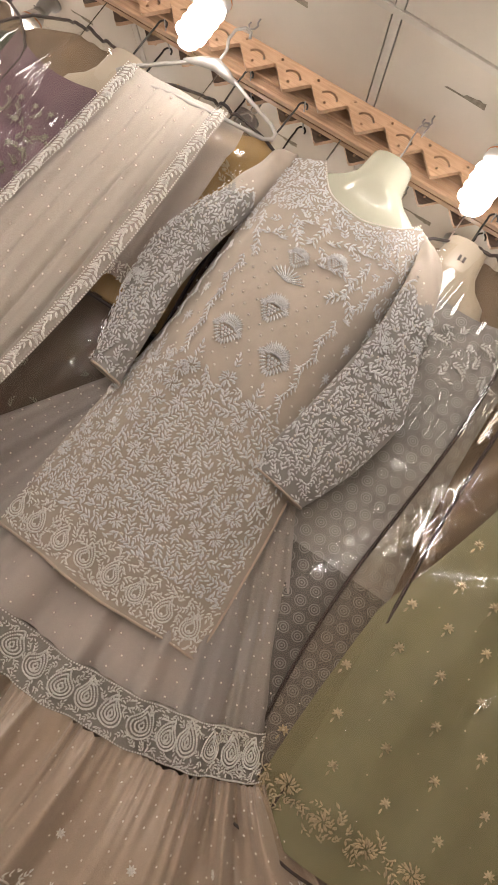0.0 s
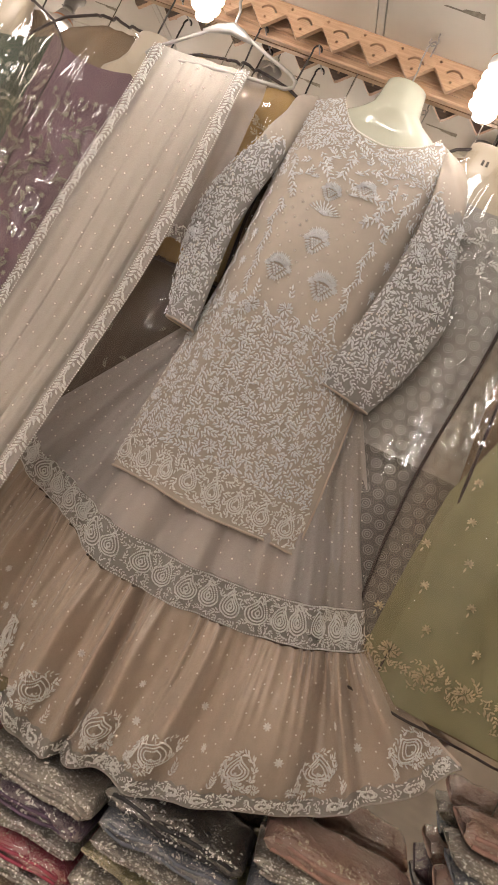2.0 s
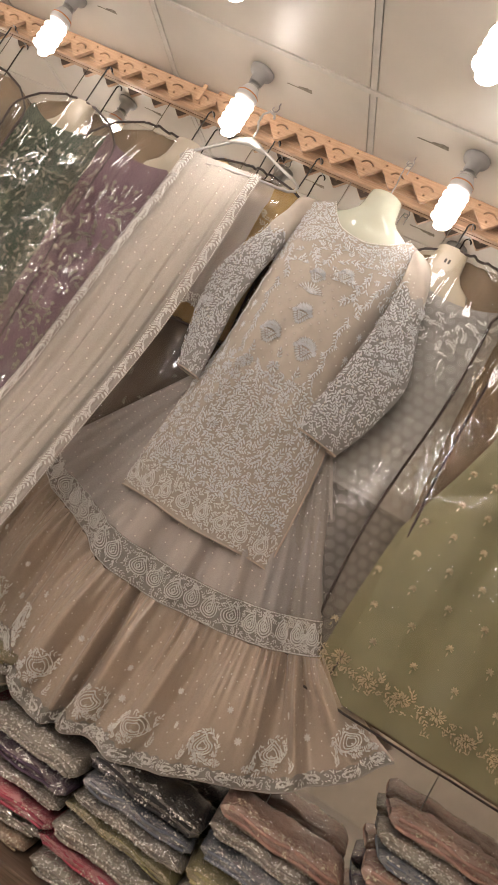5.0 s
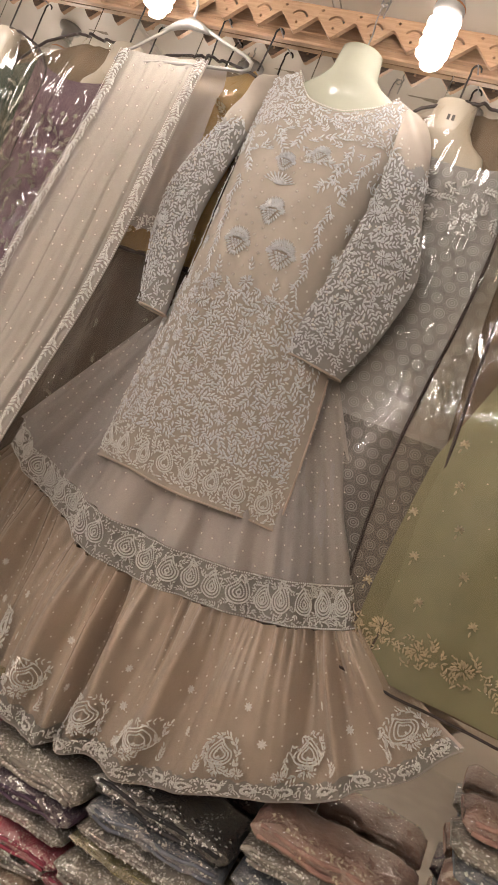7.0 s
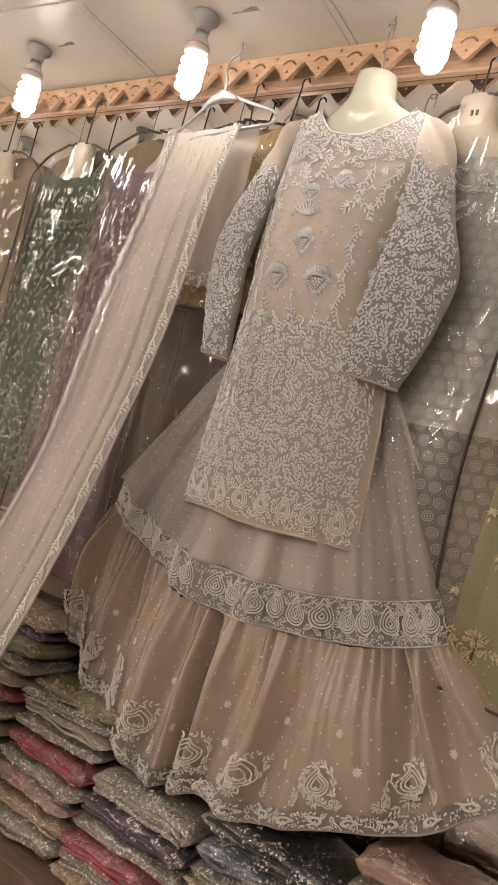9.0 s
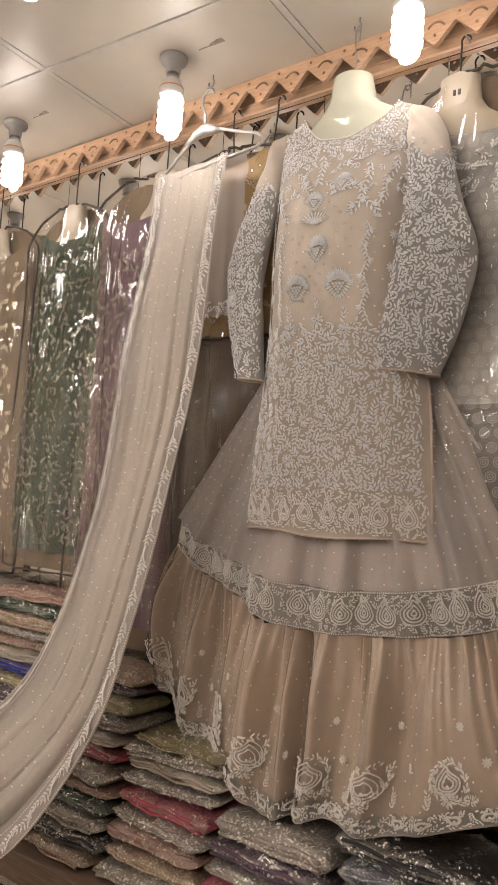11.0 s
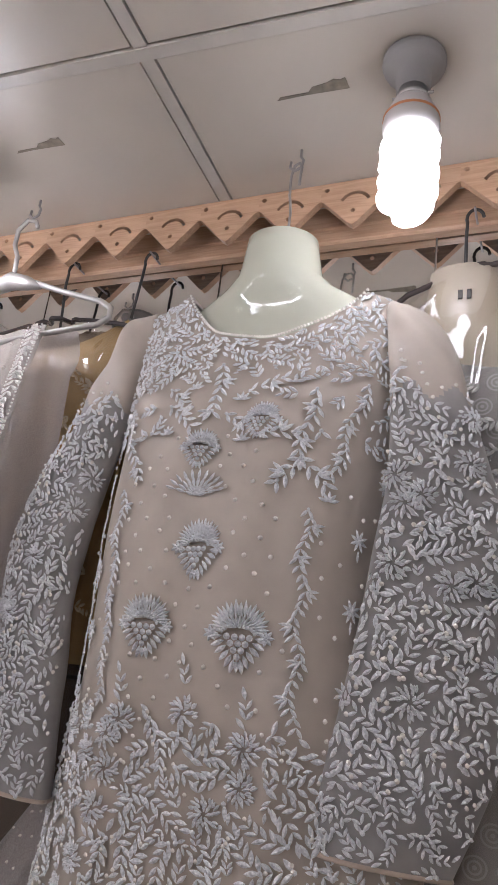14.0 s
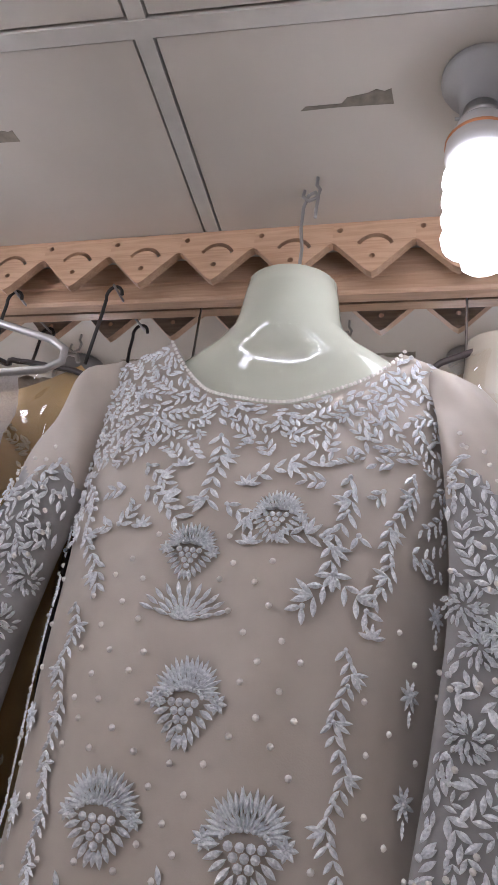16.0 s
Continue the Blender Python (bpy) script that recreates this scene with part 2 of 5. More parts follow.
M_SILVER = mat("silver_thread", (0.88, 0.855, 0.82), 0.30, 0.12, 0.16, 700, 1300, 0.4, 0.0006, patch=260)
M_ZARI = mat("steel_thread", (0.84, 0.85, 0.89), 0.28, 0.14, 0.18, 700, 1300, 0.45, 0.0007, patch=300)
M_GOLD = mat("gold_thread", (0.74, 0.65, 0.47), 0.34, 0.4, 0.25, 120, 900, 0.4, 0.0004)
M_PALETHREAD = mat("pale_thread", (0.34, 0.325, 0.26), 0.4, 0.2, 0.25, 300, 900, 0.4, 0.0004)
M_BORDER = mat("silver_braid", (0.47, 0.425, 0.385), 0.5, 0.1, 0.15, 300, 900, 0.5, 0.001)
M_SPANGLE = mat("silver_spangle", (0.90, 0.87, 0.80), 0.3, 0.12, 0.15, 300, 900, 0.2)
M_PEARL = mat("pearl", (0.90, 0.86, 0.80), 0.15, 0.05, 0.03, 100, 500, 0.02)
M_FILM = film_wrap("clear_film", (0.95, 0.93, 0.89), 0.005)
M_FILMBROWN = film_wrap("tan_bag_film", (0.93, 0.88, 0.80), 0.015, 24, shine=0.035)
M_BAGBACK = mat("tan_bag_back", (0.185, 0.13, 0.08), 0.7, 0, 0.15, 15, 300, 0.2)
M_PIPING = mat("dark_piping", (0.045, 0.03, 0.025), 0.5, 0, 0.2, 60, 400, 0.2)


# ---- builders ----
def thing(name, label, category, group="", at=(0, 0, 0)):
    ob = new(name)
    ob.location = at
    ob.empty_display_size = 0.05
    return tagged(ob, label, category, group)


def link_mesh(name, verts, faces, material, parent=None, label="", smooth=True):
    me = bpy.data.meshes.new(name)
    me.from_pydata([tuple(v) for v in verts], [], faces)
    for m in (material if isinstance(material, (list, tuple)) else [material]):
        me.materials.append(m)
    if smooth:
        me.polygons.foreach_set("use_smooth", [True] * len(me.polygons))
    me.update()
    ob = new(name, me)
    if parent:
        ob.parent = parent
        ob.matrix_parent_inverse = Matrix.Translation(parent.location).inverted()
    return tagged(ob, label)


def part(name, bm, material, parent=None, label="", smooth=False):
    me = bpy.data.meshes.new(name)
    bm.to_mesh(me)
    bm.free()
    for m in (material if isinstance(material, (list, tuple)) else [material]):
        me.materials.append(m)
    if smooth:
        me.polygons.foreach_set("use_smooth", [True] * len(me.polygons))
    ob = new(name, me)
    if parent:
        ob.parent = parent
        ob.matrix_parent_inverse = Matrix.Translation(parent.location).inverted()
    return tagged(ob, label)


def box_bm(x0, x1, y0, y1, z0, z1, bevel=0.0, bm=None, index=0):
    bm = bm or bmesh.new()
    r = bmesh.ops.create_cube(bm, size=1)
    for v in r["verts"]:
        v.co = Vector(((x0 + x1) / 2 + v.co.x * (x1 - x0), (y0 + y1) / 2 + v.co.y * (y1 - y0), (z0 + z1) / 2 + v.co.z * (z1 - z0)))
    fs = {f for v in r["verts"] for f in v.link_faces}
    for f in fs:
        f.material_index = index
    if bevel:
        bmesh.ops.bevel(bm, geom=[e for e in {e for v in r["verts"] for e in v.link_edges}], offset=bevel, segments=2, affect="EDGES", profile=0.5)
    return bm


def grid(f, nu, nv, wrap=False):
    vs = [f(i / (nu if wrap else nu - 1), j / (nv - 1)) for j in range(nv) for i in range(nu)]
    fs = []
    for j in range(nv - 1):
        for i in range(nu if wrap else nu - 1):
            k = (i + 1) % nu
            fs.append((j * nu + i, j * nu + k, (j + 1) * nu + k, (j + 1) * nu + i))
    return vs, fs


def tube(points, radius, sides=8, caps=True):
    """A round bar along a polyline."""
    pts = [Vector(p) for p in points]
    vs, fs = [], []
    side = None
    for i, p in enumerate(pts):
        d = (pts[min(i + 1, len(pts) - 1)] - pts[max(i - 1, 0)]).normalized()
        if side is None:
            side = d.orthogonal().normalized()
        side = (side - d * side.dot(d)).normalized()
        up = d.cross(side)
        r = radius[i] if isinstance(radius, (list, tuple)) else radius
        for k in range(sides):
            a = 2 * math.pi * k / sides
            vs.append(p + side * math.cos(a) * r + up * math.sin(a) * r)
    for i in range(len(pts) - 1):
        for k in range(sides):
            k2 = (k + 1) % sides
            fs.append((i * sides + k, i * sides + k2, (i + 1) * sides + k2, (i + 1) * sides + k))
    if caps:
        fs.append(tuple(range(sides - 1, -1, -1)))
        fs.append(tuple(range((len(pts) - 1) * sides, len(pts) * sides)))
    return vs, fs


def lathe(profile, sides=24):
    """Turned about z: profile of (radius, z)."""
    vs, fs = [], []
    for r, z in profile:
        for k in range(sides):
            a = 2 * math.pi * k / sides
            vs.append(Vector((r * math.cos(a), r * math.sin(a), z)))
    for i in range(len(profile) - 1):
        for k in range(sides):
            k2 = (k + 1) % sides
            fs.append((i * sides + k, i * sides + k2, (i + 1) * sides + k2, (i + 1) * sides + k))
    return vs, fs


def spline(ks, vs, t):
    """Smooth curve through the knots."""
    n = len(ks)
    if t <= ks[0]:
        return vs[0]
    if t >= ks[-1]:
        return vs[-1]
    i = 0
    while t > ks[i + 1]:
        i += 1

    def slope(j):
        if j == 0:
            return (vs[1] - vs[0]) / (ks[1] - ks[0])
        if j == n - 1:
            return (vs[-1] - vs[-2]) / (ks[-1] - ks[-2])
        return (vs[j + 1] - vs[j - 1]) / (ks[j + 1] - ks[j - 1])
    h = ks[i + 1] - ks[i]
    u = (t - ks[i]) / h
    a, b = slope(i) * h, slope(i + 1) * h
    return vs[i] * (2 * u**3 - 3 * u**2 + 1) + a * (u**3 - 2 * u**2 + u) + vs[i + 1] * (3 * u**2 - 2 * u**3) + b * (u**3 - u**2)


def arc(cx, cz, r, a0, a1, n=10):
    return [(cx + r * math.cos(radians(a0 + (a1 - a0) * i / n)), cz + r * math.sin(radians(a0 + (a1 - a0) * i / n))) for i in range(n + 1)]


class Stitch:
    """Hand embroidery laid on a surface: pos(a, b) gives the place for a metres to the right and b metres up."""

    def __init__(self, pos, seed=1, lift=0.0034, cell=0.0022):
        self.pos, self.lift, self.cell = pos, lift, cell
        self.v, self.f, self.used = [], [], set()
        self.rng = random.Random(seed)

    def basis(self, a, b):
        e = 0.003
        p = self.pos(a, b)
        pa, pb = self.pos(a + e, b) - p, self.pos(a, b + e) - p
        n = pa.cross(pb)
        n.normalize()
        if n.y > 0:
            n = -n
        return p, pa.normalized(), pb.normalized(), n

    def cells(self, a, b, ang, length, wide):
        out = set()
        for k in range(5):
            d = length * (0.1 + 0.2 * k)
            for w in (-0.35, 0.35):
                out.add((round((a + d * math.cos(ang) - w * wide * math.sin(ang)) / self.cell), round((b + d * math.sin(ang) + w * wide * math.cos(ang)) / self.cell)))
        return out

    def leaf(self, a, b, ang, length=0.010, wide=0.0042, check=True, high=0.0019):
        if check:
            c = self.cells(a, b, ang, length, wide)
            if c & self.used:
                return False
            self.used |= c
        p, ta, tb, n = self.basis(a, b)
        d = (ta * math.cos(ang) + tb * math.sin(ang)).normalized()
        s = n.cross(d)
        p = p + n * self.lift
        i = len(self.v)
        self.v.append(p)
        for q, w, h in ((0.18, 0.55, 0.9), (0.32, 0.85, 0.6), (0.46, 1.0, 1.05), (0.60, 0.95, 0.62), (0.74, 0.75, 0.85), (0.88, 0.42, 0.4)):
            c = p + d * length * q
            self.v += [c + s * wide * w / 2, c + n * high * h, c - s * wide * w / 2]
        self.v.append(p + d * length)
        self.f += [(i, i + 2, i + 1), (i, i + 3, i + 2)]
        for k in range(5):
            o = i + 1 + 3 * k
            self.f += [(o, o + 1, o + 4, o + 3), (o + 1, o + 2, o + 5, o + 4)]
        self.f += [(i + 16, i + 17, i + 19), (i + 17, i + 18, i + 19)]
        return True

    def bead(self, a, b, r=0.0016, check=False, up=0.0):
        if check:
            c = {(round(a / self.cell), round(b / self.cell))}
            if c & self.used:
                return False
            self.used |= c
        p, ta, tb, n = self.basis(a, b)
        p = p + n * (self.lift + r * 0.5 + up)
        i = len(self.v)
        self.v += [p + ta * r, p + (ta + tb) * r * 0.7, p + tb * r, p + (tb - ta) * r * 0.7, p - ta * r, p - (ta + tb) * r * 0.7, p - tb * r, p + (ta - tb) * r * 0.7]
        self.v += [p + ta * r * 0.62 + n * r * 0.75, p + tb * r * 0.62 + n * r * 0.75, p - ta * r * 0.62 + n * r * 0.75, p - tb * r * 0.62 + n * r * 0.75, p + n * r]
        for k in range(4):
            o0, o1, o2 = i + 2 * k, i + 2 * k + 1, i + (2 * k + 2) % 8
            q0, q1 = i + 8 + k, i + 8 + (k + 1) % 4
            self.f += [(o0, o1, q0), (o1, q1, q0), (o1, o2, q1), (q0, q1, i + 12)]
        return True

    def spray(self, a, b, ang, n=7, step=0.006, bend=0.12, size=0.010, inside=None):
        """A bending stem with leaves to both sides, laid where most of it finds room."""
        plan = []
        for k in range(n):
            if inside and not inside(a, b):
                break
            s = size * (1.15 - 0.35 * k / n)
            for sgn in (1, -1):
                t, l = ang + sgn * self.rng.uniform(0.55, 0.85), s * self.rng.uniform(0.9, 1.1)
                if inside is None or inside(a + l * math.cos(t), b + l * math.sin(t)):
                    plan.append((a, b, t, l, s * 0.36))
            a, b = a + step * math.cos(ang), b + step * math.sin(ang)
            ang += bend * self.rng.uniform(0.7, 1.3)
        if len(plan) < 2:
            return 0
        if inside is None or inside(a + size * 1.1 * math.cos(ang), b + size * 1.1 * math.sin(ang)):
            plan.append((a, b, ang, size * 1.1, size * 0.42))
        laid = [(q, self.cells(*q)) for q in plan]
        free = [(q, c) for q, c in laid if len(c & self.used) <= 2]
        if len(free) < 0.7 * len(laid):
            return 0
        for q, c in free:
            self.leaf(*q, check=False)
        for q, c in free:
            self.used |= c
        if self.rng.random() < 0.5:
            self.bead(plan[0][0], plan[0][1], 0.0024)
        return len(free)

    def rose(self, a, b, r=0.016):
        """A worked flower: rings of petals round a beaded heart."""
        for q, m in ((0.20, 7), (0.55, 13), (0.95, 19)):
            for k in range(m):
                t = 2 * math.pi * k / m + q * 3 + self.rng.uniform(-0.22, 0.22)
                self.leaf(a + r * q * 0.6 * math.cos(t), b + r * q * 0.6 * math.sin(t), t + 0.45, r * self.rng.uniform(0.34, 0.54), r * 0.19, False, 0.0036 - q * 0.0016)
        self.reserve(a, b, r * 1.05)

    def reserve(self, a, b, r):
        c = self.cell
        k = int(r / c) + 1
        for i in range(-k, k + 1):
            for j in range(-k, k + 1):
                if (i * c) ** 2 + (j * c) ** 2 < r * r:
                    self.used.add((round(a / c) + i, round(b / c) + j))

    def palmette(self, a, b, s=0.026):
        """A shield-shaped flower: a fan of thin leaves, a beaded arch and a tapering cluster of knots."""
        for k in range(23):
            t = radians(-25 + 230 * k / 22)
            self.leaf(a + s * 0.36 * math.cos(t), b + s * 0.08 + s * 0.26 * math.sin(t), t + (0.35 if math.cos(t) > 0 else -0.35), s * (0.46 + 0.08 * (k % 2)), s * 0.11, False, 0.0026)
        for k in range(11):
            t = radians(10 + 160 * k / 10)
            self.leaf(a + s * 0.10 * math.cos(t), b + s * 0.04, t, s * 0.44, s * 0.10, False, 0.0040)
        for sgn in (1, -1):
            for k in range(7):
                t = 2 * math.pi * k / 7
                self.leaf(a + sgn * s * 0.78, b - s * 0.16, t, s * 0.25, s * 0.11, False, 0.0022)
            for k in range(6):
                t = radians(-90 + sgn * (78 - 13 * k))
                self.leaf(a + sgn * s * (0.46 - 0.075 * k), b - s * (0.20 + 0.12 * k), t, s * 0.42, s * 0.15, False, 0.0022)
        for k in range(11):
            t = radians(8 + 164 * k / 10)
            self.bead(a + s * 0.46 * math.cos(t), b - s * 0.10 + s * 0.20 * math.sin(t), s * 0.055, up=0.002)
        for i in range(4):
            for j in range(4 - i):
                self.bead(a + (j - (3 - i) / 2) * s * 0.21, b - s * 0.20 - i * s * 0.18, s * 0.10, up=0.0015)
        for k in range(3):
            self.leaf(a, b - s * 0.86, radians(-90 + (k - 1) * 34), s * 0.32, s * 0.12, False)
        self.reserve(a, b, s * 1.0)

    def fill(self, inside, box, tries, size=0.010, n=7, bend=0.16):
        for _ in range(tries):
            a, b = self.rng.uniform(box[0], box[1]), self.rng.uniform(box[2], box[3])
            if inside(a, b) and (round(a / self.cell), round(b / self.cell)) not in self.used:
                self.spray(a, b, self.rng.uniform(0, 2 * math.pi), self.rng.randint(2, n), size * 0.62, self.rng.choice((-1, 1)) * bend, size, inside)

    def paisley(self, a, b, s=0.024, turn=0.0, flip=1, rounds=3):
        """A drop outline with a curled tip, worked in bead lines."""
        for q in range(rounds):
            r = s * (1 - 0.27 * q)
            m = max(10, int(2 * math.pi * r / 0.0032))
            for k in range(m):
                t = 2 * math.pi * k / m
                x = r * 0.62 * math.sin(t) * (1 - 0.55 * max(0, math.cos(t))) + flip * r * 0.35 * max(0, math.cos(t)) ** 3
                y = r * math.cos(t) * (1.0 if math.cos(t) > 0 else 0.7)
                c, d = math.cos(turn), math.sin(turn)
                self.bead(a + x * c - y * d, b + x * d + y * c, 0.0019)
        self.bead(a, b - s * 0.2, 0.0032)
        self.reserve(a, b, s * 0.62)

    def finish(self, name, material, parent, label):
        ob = link_mesh(name, self.v, self.f, material, parent, label, smooth=False)
        return tagged(ob, kind="stuff")


# ---- structure ----
def structure(ob, label=""):
    return tagged(ob, label, kind="structure")


X0, X1, Y0 = -2.3, 2.2, -0.6
structure(part("floor", box_bm(X0 - 0.1, X1 + 0.1, Y0 - 0.1, 4.0, -0.1, 0), M_FLOOR), "dull brown tiled shop floor")
structure(part("wall_north", box_bm(X0 - 0.1, X1 + 0.1, 3.832, 4.0, 0, CEIL), M_WALL), "cream painted end wall behind the mirrors")
structure(part("wall_south", box_bm(X0 - 0.1, X1 + 0.1, Y0 - 0.1, Y0, 0, CEIL), M_WALL), "cream painted wall across the shop")
structure(part("wall_west", box_bm(X0 - 0.1, X0, Y0, 3.862, 0, CEIL), M_WALL), "cream painted side wall")
structure(part("wall_east", box_bm(X1, X1 + 0.1, Y0, 3.862, 0, CEIL), M_WALL), "cream painted side wall")

# ceiling of square boards with cover strips over the joints
TILE, TX, TY, SKEW = 0.635, -0.109, 3.503, 3.0      # the grid is laid slightly askew to the end wall
bm = bmesh.new()
xs = [TX + TILE * k for k in range(-5, 6)]
ys = [TY + TILE * k for k in range(-8, 3)]
for i in range(len(xs) - 1):
    for j in range(len(ys) - 1):
        box_bm(xs[i] + 0.0108, xs[i + 1] - 0.0108, ys[j] + 0.0108, ys[j + 1] - 0.0108, CEIL, CEIL + 0.012, bm=bm)
for x in xs:
    box_bm(x - 0.008, x + 0.008, ys[0], ys[-1], CEIL - 0.001, CEIL + 0.011, bm=bm, index=1)
for y in ys:
    box_bm(xs[0], xs[-1], y - 0.008, y + 0.008, CEIL - 0.003, CEIL + 0.009, bm=bm, index=1)
bmesh.ops.rotate(bm, verts=bm.verts[:], cent=(TX, TY, 0), matrix=Matrix.Rotation(radians(SKEW), 3, "Z"))
for co, no in (((X0 - 0.05, 0, 0), (-1, 0, 0)), ((X1 + 0.05, 0, 0), (1, 0, 0)), ((0, Y0 - 0.05, 0), (0, -1, 0)), ((0, 3.90, 0), (0, 1, 0))):
    bmesh.ops.bisect_plane(bm, geom=bm.verts[:] + bm.edges[:] + bm.faces[:], plane_co=co, plane_no=no, clear_outer=True)
box_bm(X0 - 0.1, X1 + 0.1, Y0 - 0.1, 4.0, CEIL + 0.012, CEIL + 0.09, bm=bm, index=2)
structure(part("ceiling", bm, [M_CEIL, M_STRIP, M_GAP]), "cream ceiling boards with narrow cover strips")

# mirror panels on the end wall
M_MIRROR = bpy.data.materials.new("mirror")
M_MIRROR.use_nodes = True
b = M_MIRROR.node_tree.nodes["Principled BSDF"]
b.inputs["Base Color"].default_value = (0.80, 0.79, 0.76, 1)
b.inputs["Metallic"].default_value = 1.0
b.inputs["Roughness"].default_value = 0.03
mirror_wall = thing("mirror_wall", "large wall mirror in upright panels behind the clothes", "mirror")
mirror_wall["kind"] = "structure"
step = 0.305
x = X0 + 0.02
while x < X1 - 0.05:
    part("mirror_panel", box_bm(x + 0.001, min(x + step, X1) - 0.001, MIRROR_Y, 3.830, 0.75, CEIL - 0.002, 0.0006), M_MIRROR, mirror_wall)
    x += step

# carved pelmet below the ceiling and the batten behind it
PITCH = 0.0885


def pelmet_panel_mesh():
    bm = bmesh.new()
    top, notch, tip = CEIL - 0.001, 2.572, 2.531
    h = PITCH / 2
    loops = [[(-h, top), (-h, notch), (-h + 0.004, notch - 0.002), (-0.006, tip + 0.004), (0, tip), (0.006, tip + 0.004), (h - 0.004, notch - 0.002), (h, notch), (h, top)]]
    loops.append([p for p in arc(0.0, 2.5525, 0.0032, 0, 324, 9)])
    loops.append([p for p in arc(-h + 0.0075, 2.5885, 0.0034, 0, 324, 9)])
    up = arc(0.002, 2.560, 0.022, 25, 150, 9)
    low = arc(0.002, 2.5585, 0.0185, 150, 25, 9)
    loops.append([(px, pz) for px, pz in up] + [(px, pz) for px, pz in low])
    edges = []
    for lp in loops:
        vs = [bm.verts.new((px, 0, pz)) for px, pz in lp]
        edges += [bm.edges.new((vs[i], vs[(i + 1) % len(vs)])) for i in range(len(vs))]
    bmesh.ops.triangle_fill(bm, edges=edges, use_beauty=True, use_dissolve=False)
    r = bmesh.ops.extrude_face_region(bm, geom=bm.faces[:])
    for v in [g for g in r["geom"] if isinstance(g, bmesh.types.BMVert)]:
        v.co.y += 0.011
    bmesh.ops.recalc_face_normals(bm, faces=bm.faces[:])
    me = bpy.data.meshes.new("pelmet_panel")
    bm.to_mesh(me)
    bm.free()
    me.materials.append(M_PINE)
    me.materials.append(M_PINEBACK)
    # back faces take the darker board, with the shade in its colour
    for p in me.polygons:
        p.material_index = 1 if p.center.y > 0.0105 else 0
    return me


pelmet = thing("pelmet", "carved pine pelmet with pointed edge under the ceiling", "pelmet")
pelmet["kind"] = "structure"
pm = pelmet_panel_mesh()
k = -26
while k < 26:
    cx = -0.114 + PITCH * k
    if X0 + 0.05 < cx < X1 - 0.05:
        ob = new("pelmet_panel", pm)
        ob.location = (cx, PELMET_Y + (0.0 if cx > -0.60 else 0.014), 0.0 if cx > -0.60 else -0.004)
        ob.parent = pelmet
    k += 1
prof = [(3.816, 2.597), (3.803, 2.597), (3.803, 2.574), (3.8005, 2.572), (3.8005, 2.563), (3.803, 2.561), (3.803, 2.555), (3.799, 2.552), (3.799, 2.540), (3.802, 2.536), (3.816, 2.536)]
vs, fs = [], []
for xx in (X0 + 0.01, X1 - 0.01):
    vs += [(xx, y, z) for y, z in prof]
n = len(prof)
fs = [(i, (i + 1) % n, n + (i + 1) % n, n + i) for i in range(n)] + [tuple(range(n - 1, -1, -1)), tuple(range(n, 2 * n))]
link_mesh("batten", vs, fs, M_PINE, pelmet, "moulded pine batten", smooth=False)
# plain stub of board where two lengths of pelmet overlap
part("end_board", box_bm(-0.652, -0.640, 3.752, 3.7575, 2.545, 2.598, 0.001), M_PINE, pelmet)

# old torn tape on the ceiling
for cx, cy, s in ((0.060, 3.602, 1.0), (-0.315, 3.598, 0.9), (-0.93, 3.6, 0.8), (0.46, 3.61, 0.9)):
    prof = [(-0.05, -0.003), (-0.045, 0.001), (-0.012, 0.0), (-0.006, 0.006), (0.012, 0.008), (0.02, 0.011), (0.027, 0.008), (0.033, 0.010), (0.034, -0.006), (0.0, -0.004), (-0.02, -0.003)]
    bm = bmesh.new()
    f = bm.faces.new([bm.verts.new((cx + px * s, cy - pz * s, CEIL - 0.0008)) for px, pz in prof])
    r = bmesh.ops.extrude_face_region(bm, geom=[f])
    for v in [g for g in r["geom"] if isinstance(g, bmesh.types.BMVert)]:
        v.co.z += 0.0012
    tagged(part("tape_scrap", bm, M_TAPE), "torn strip of old grey tape on the ceiling", "tape", "tape on the ceiling")


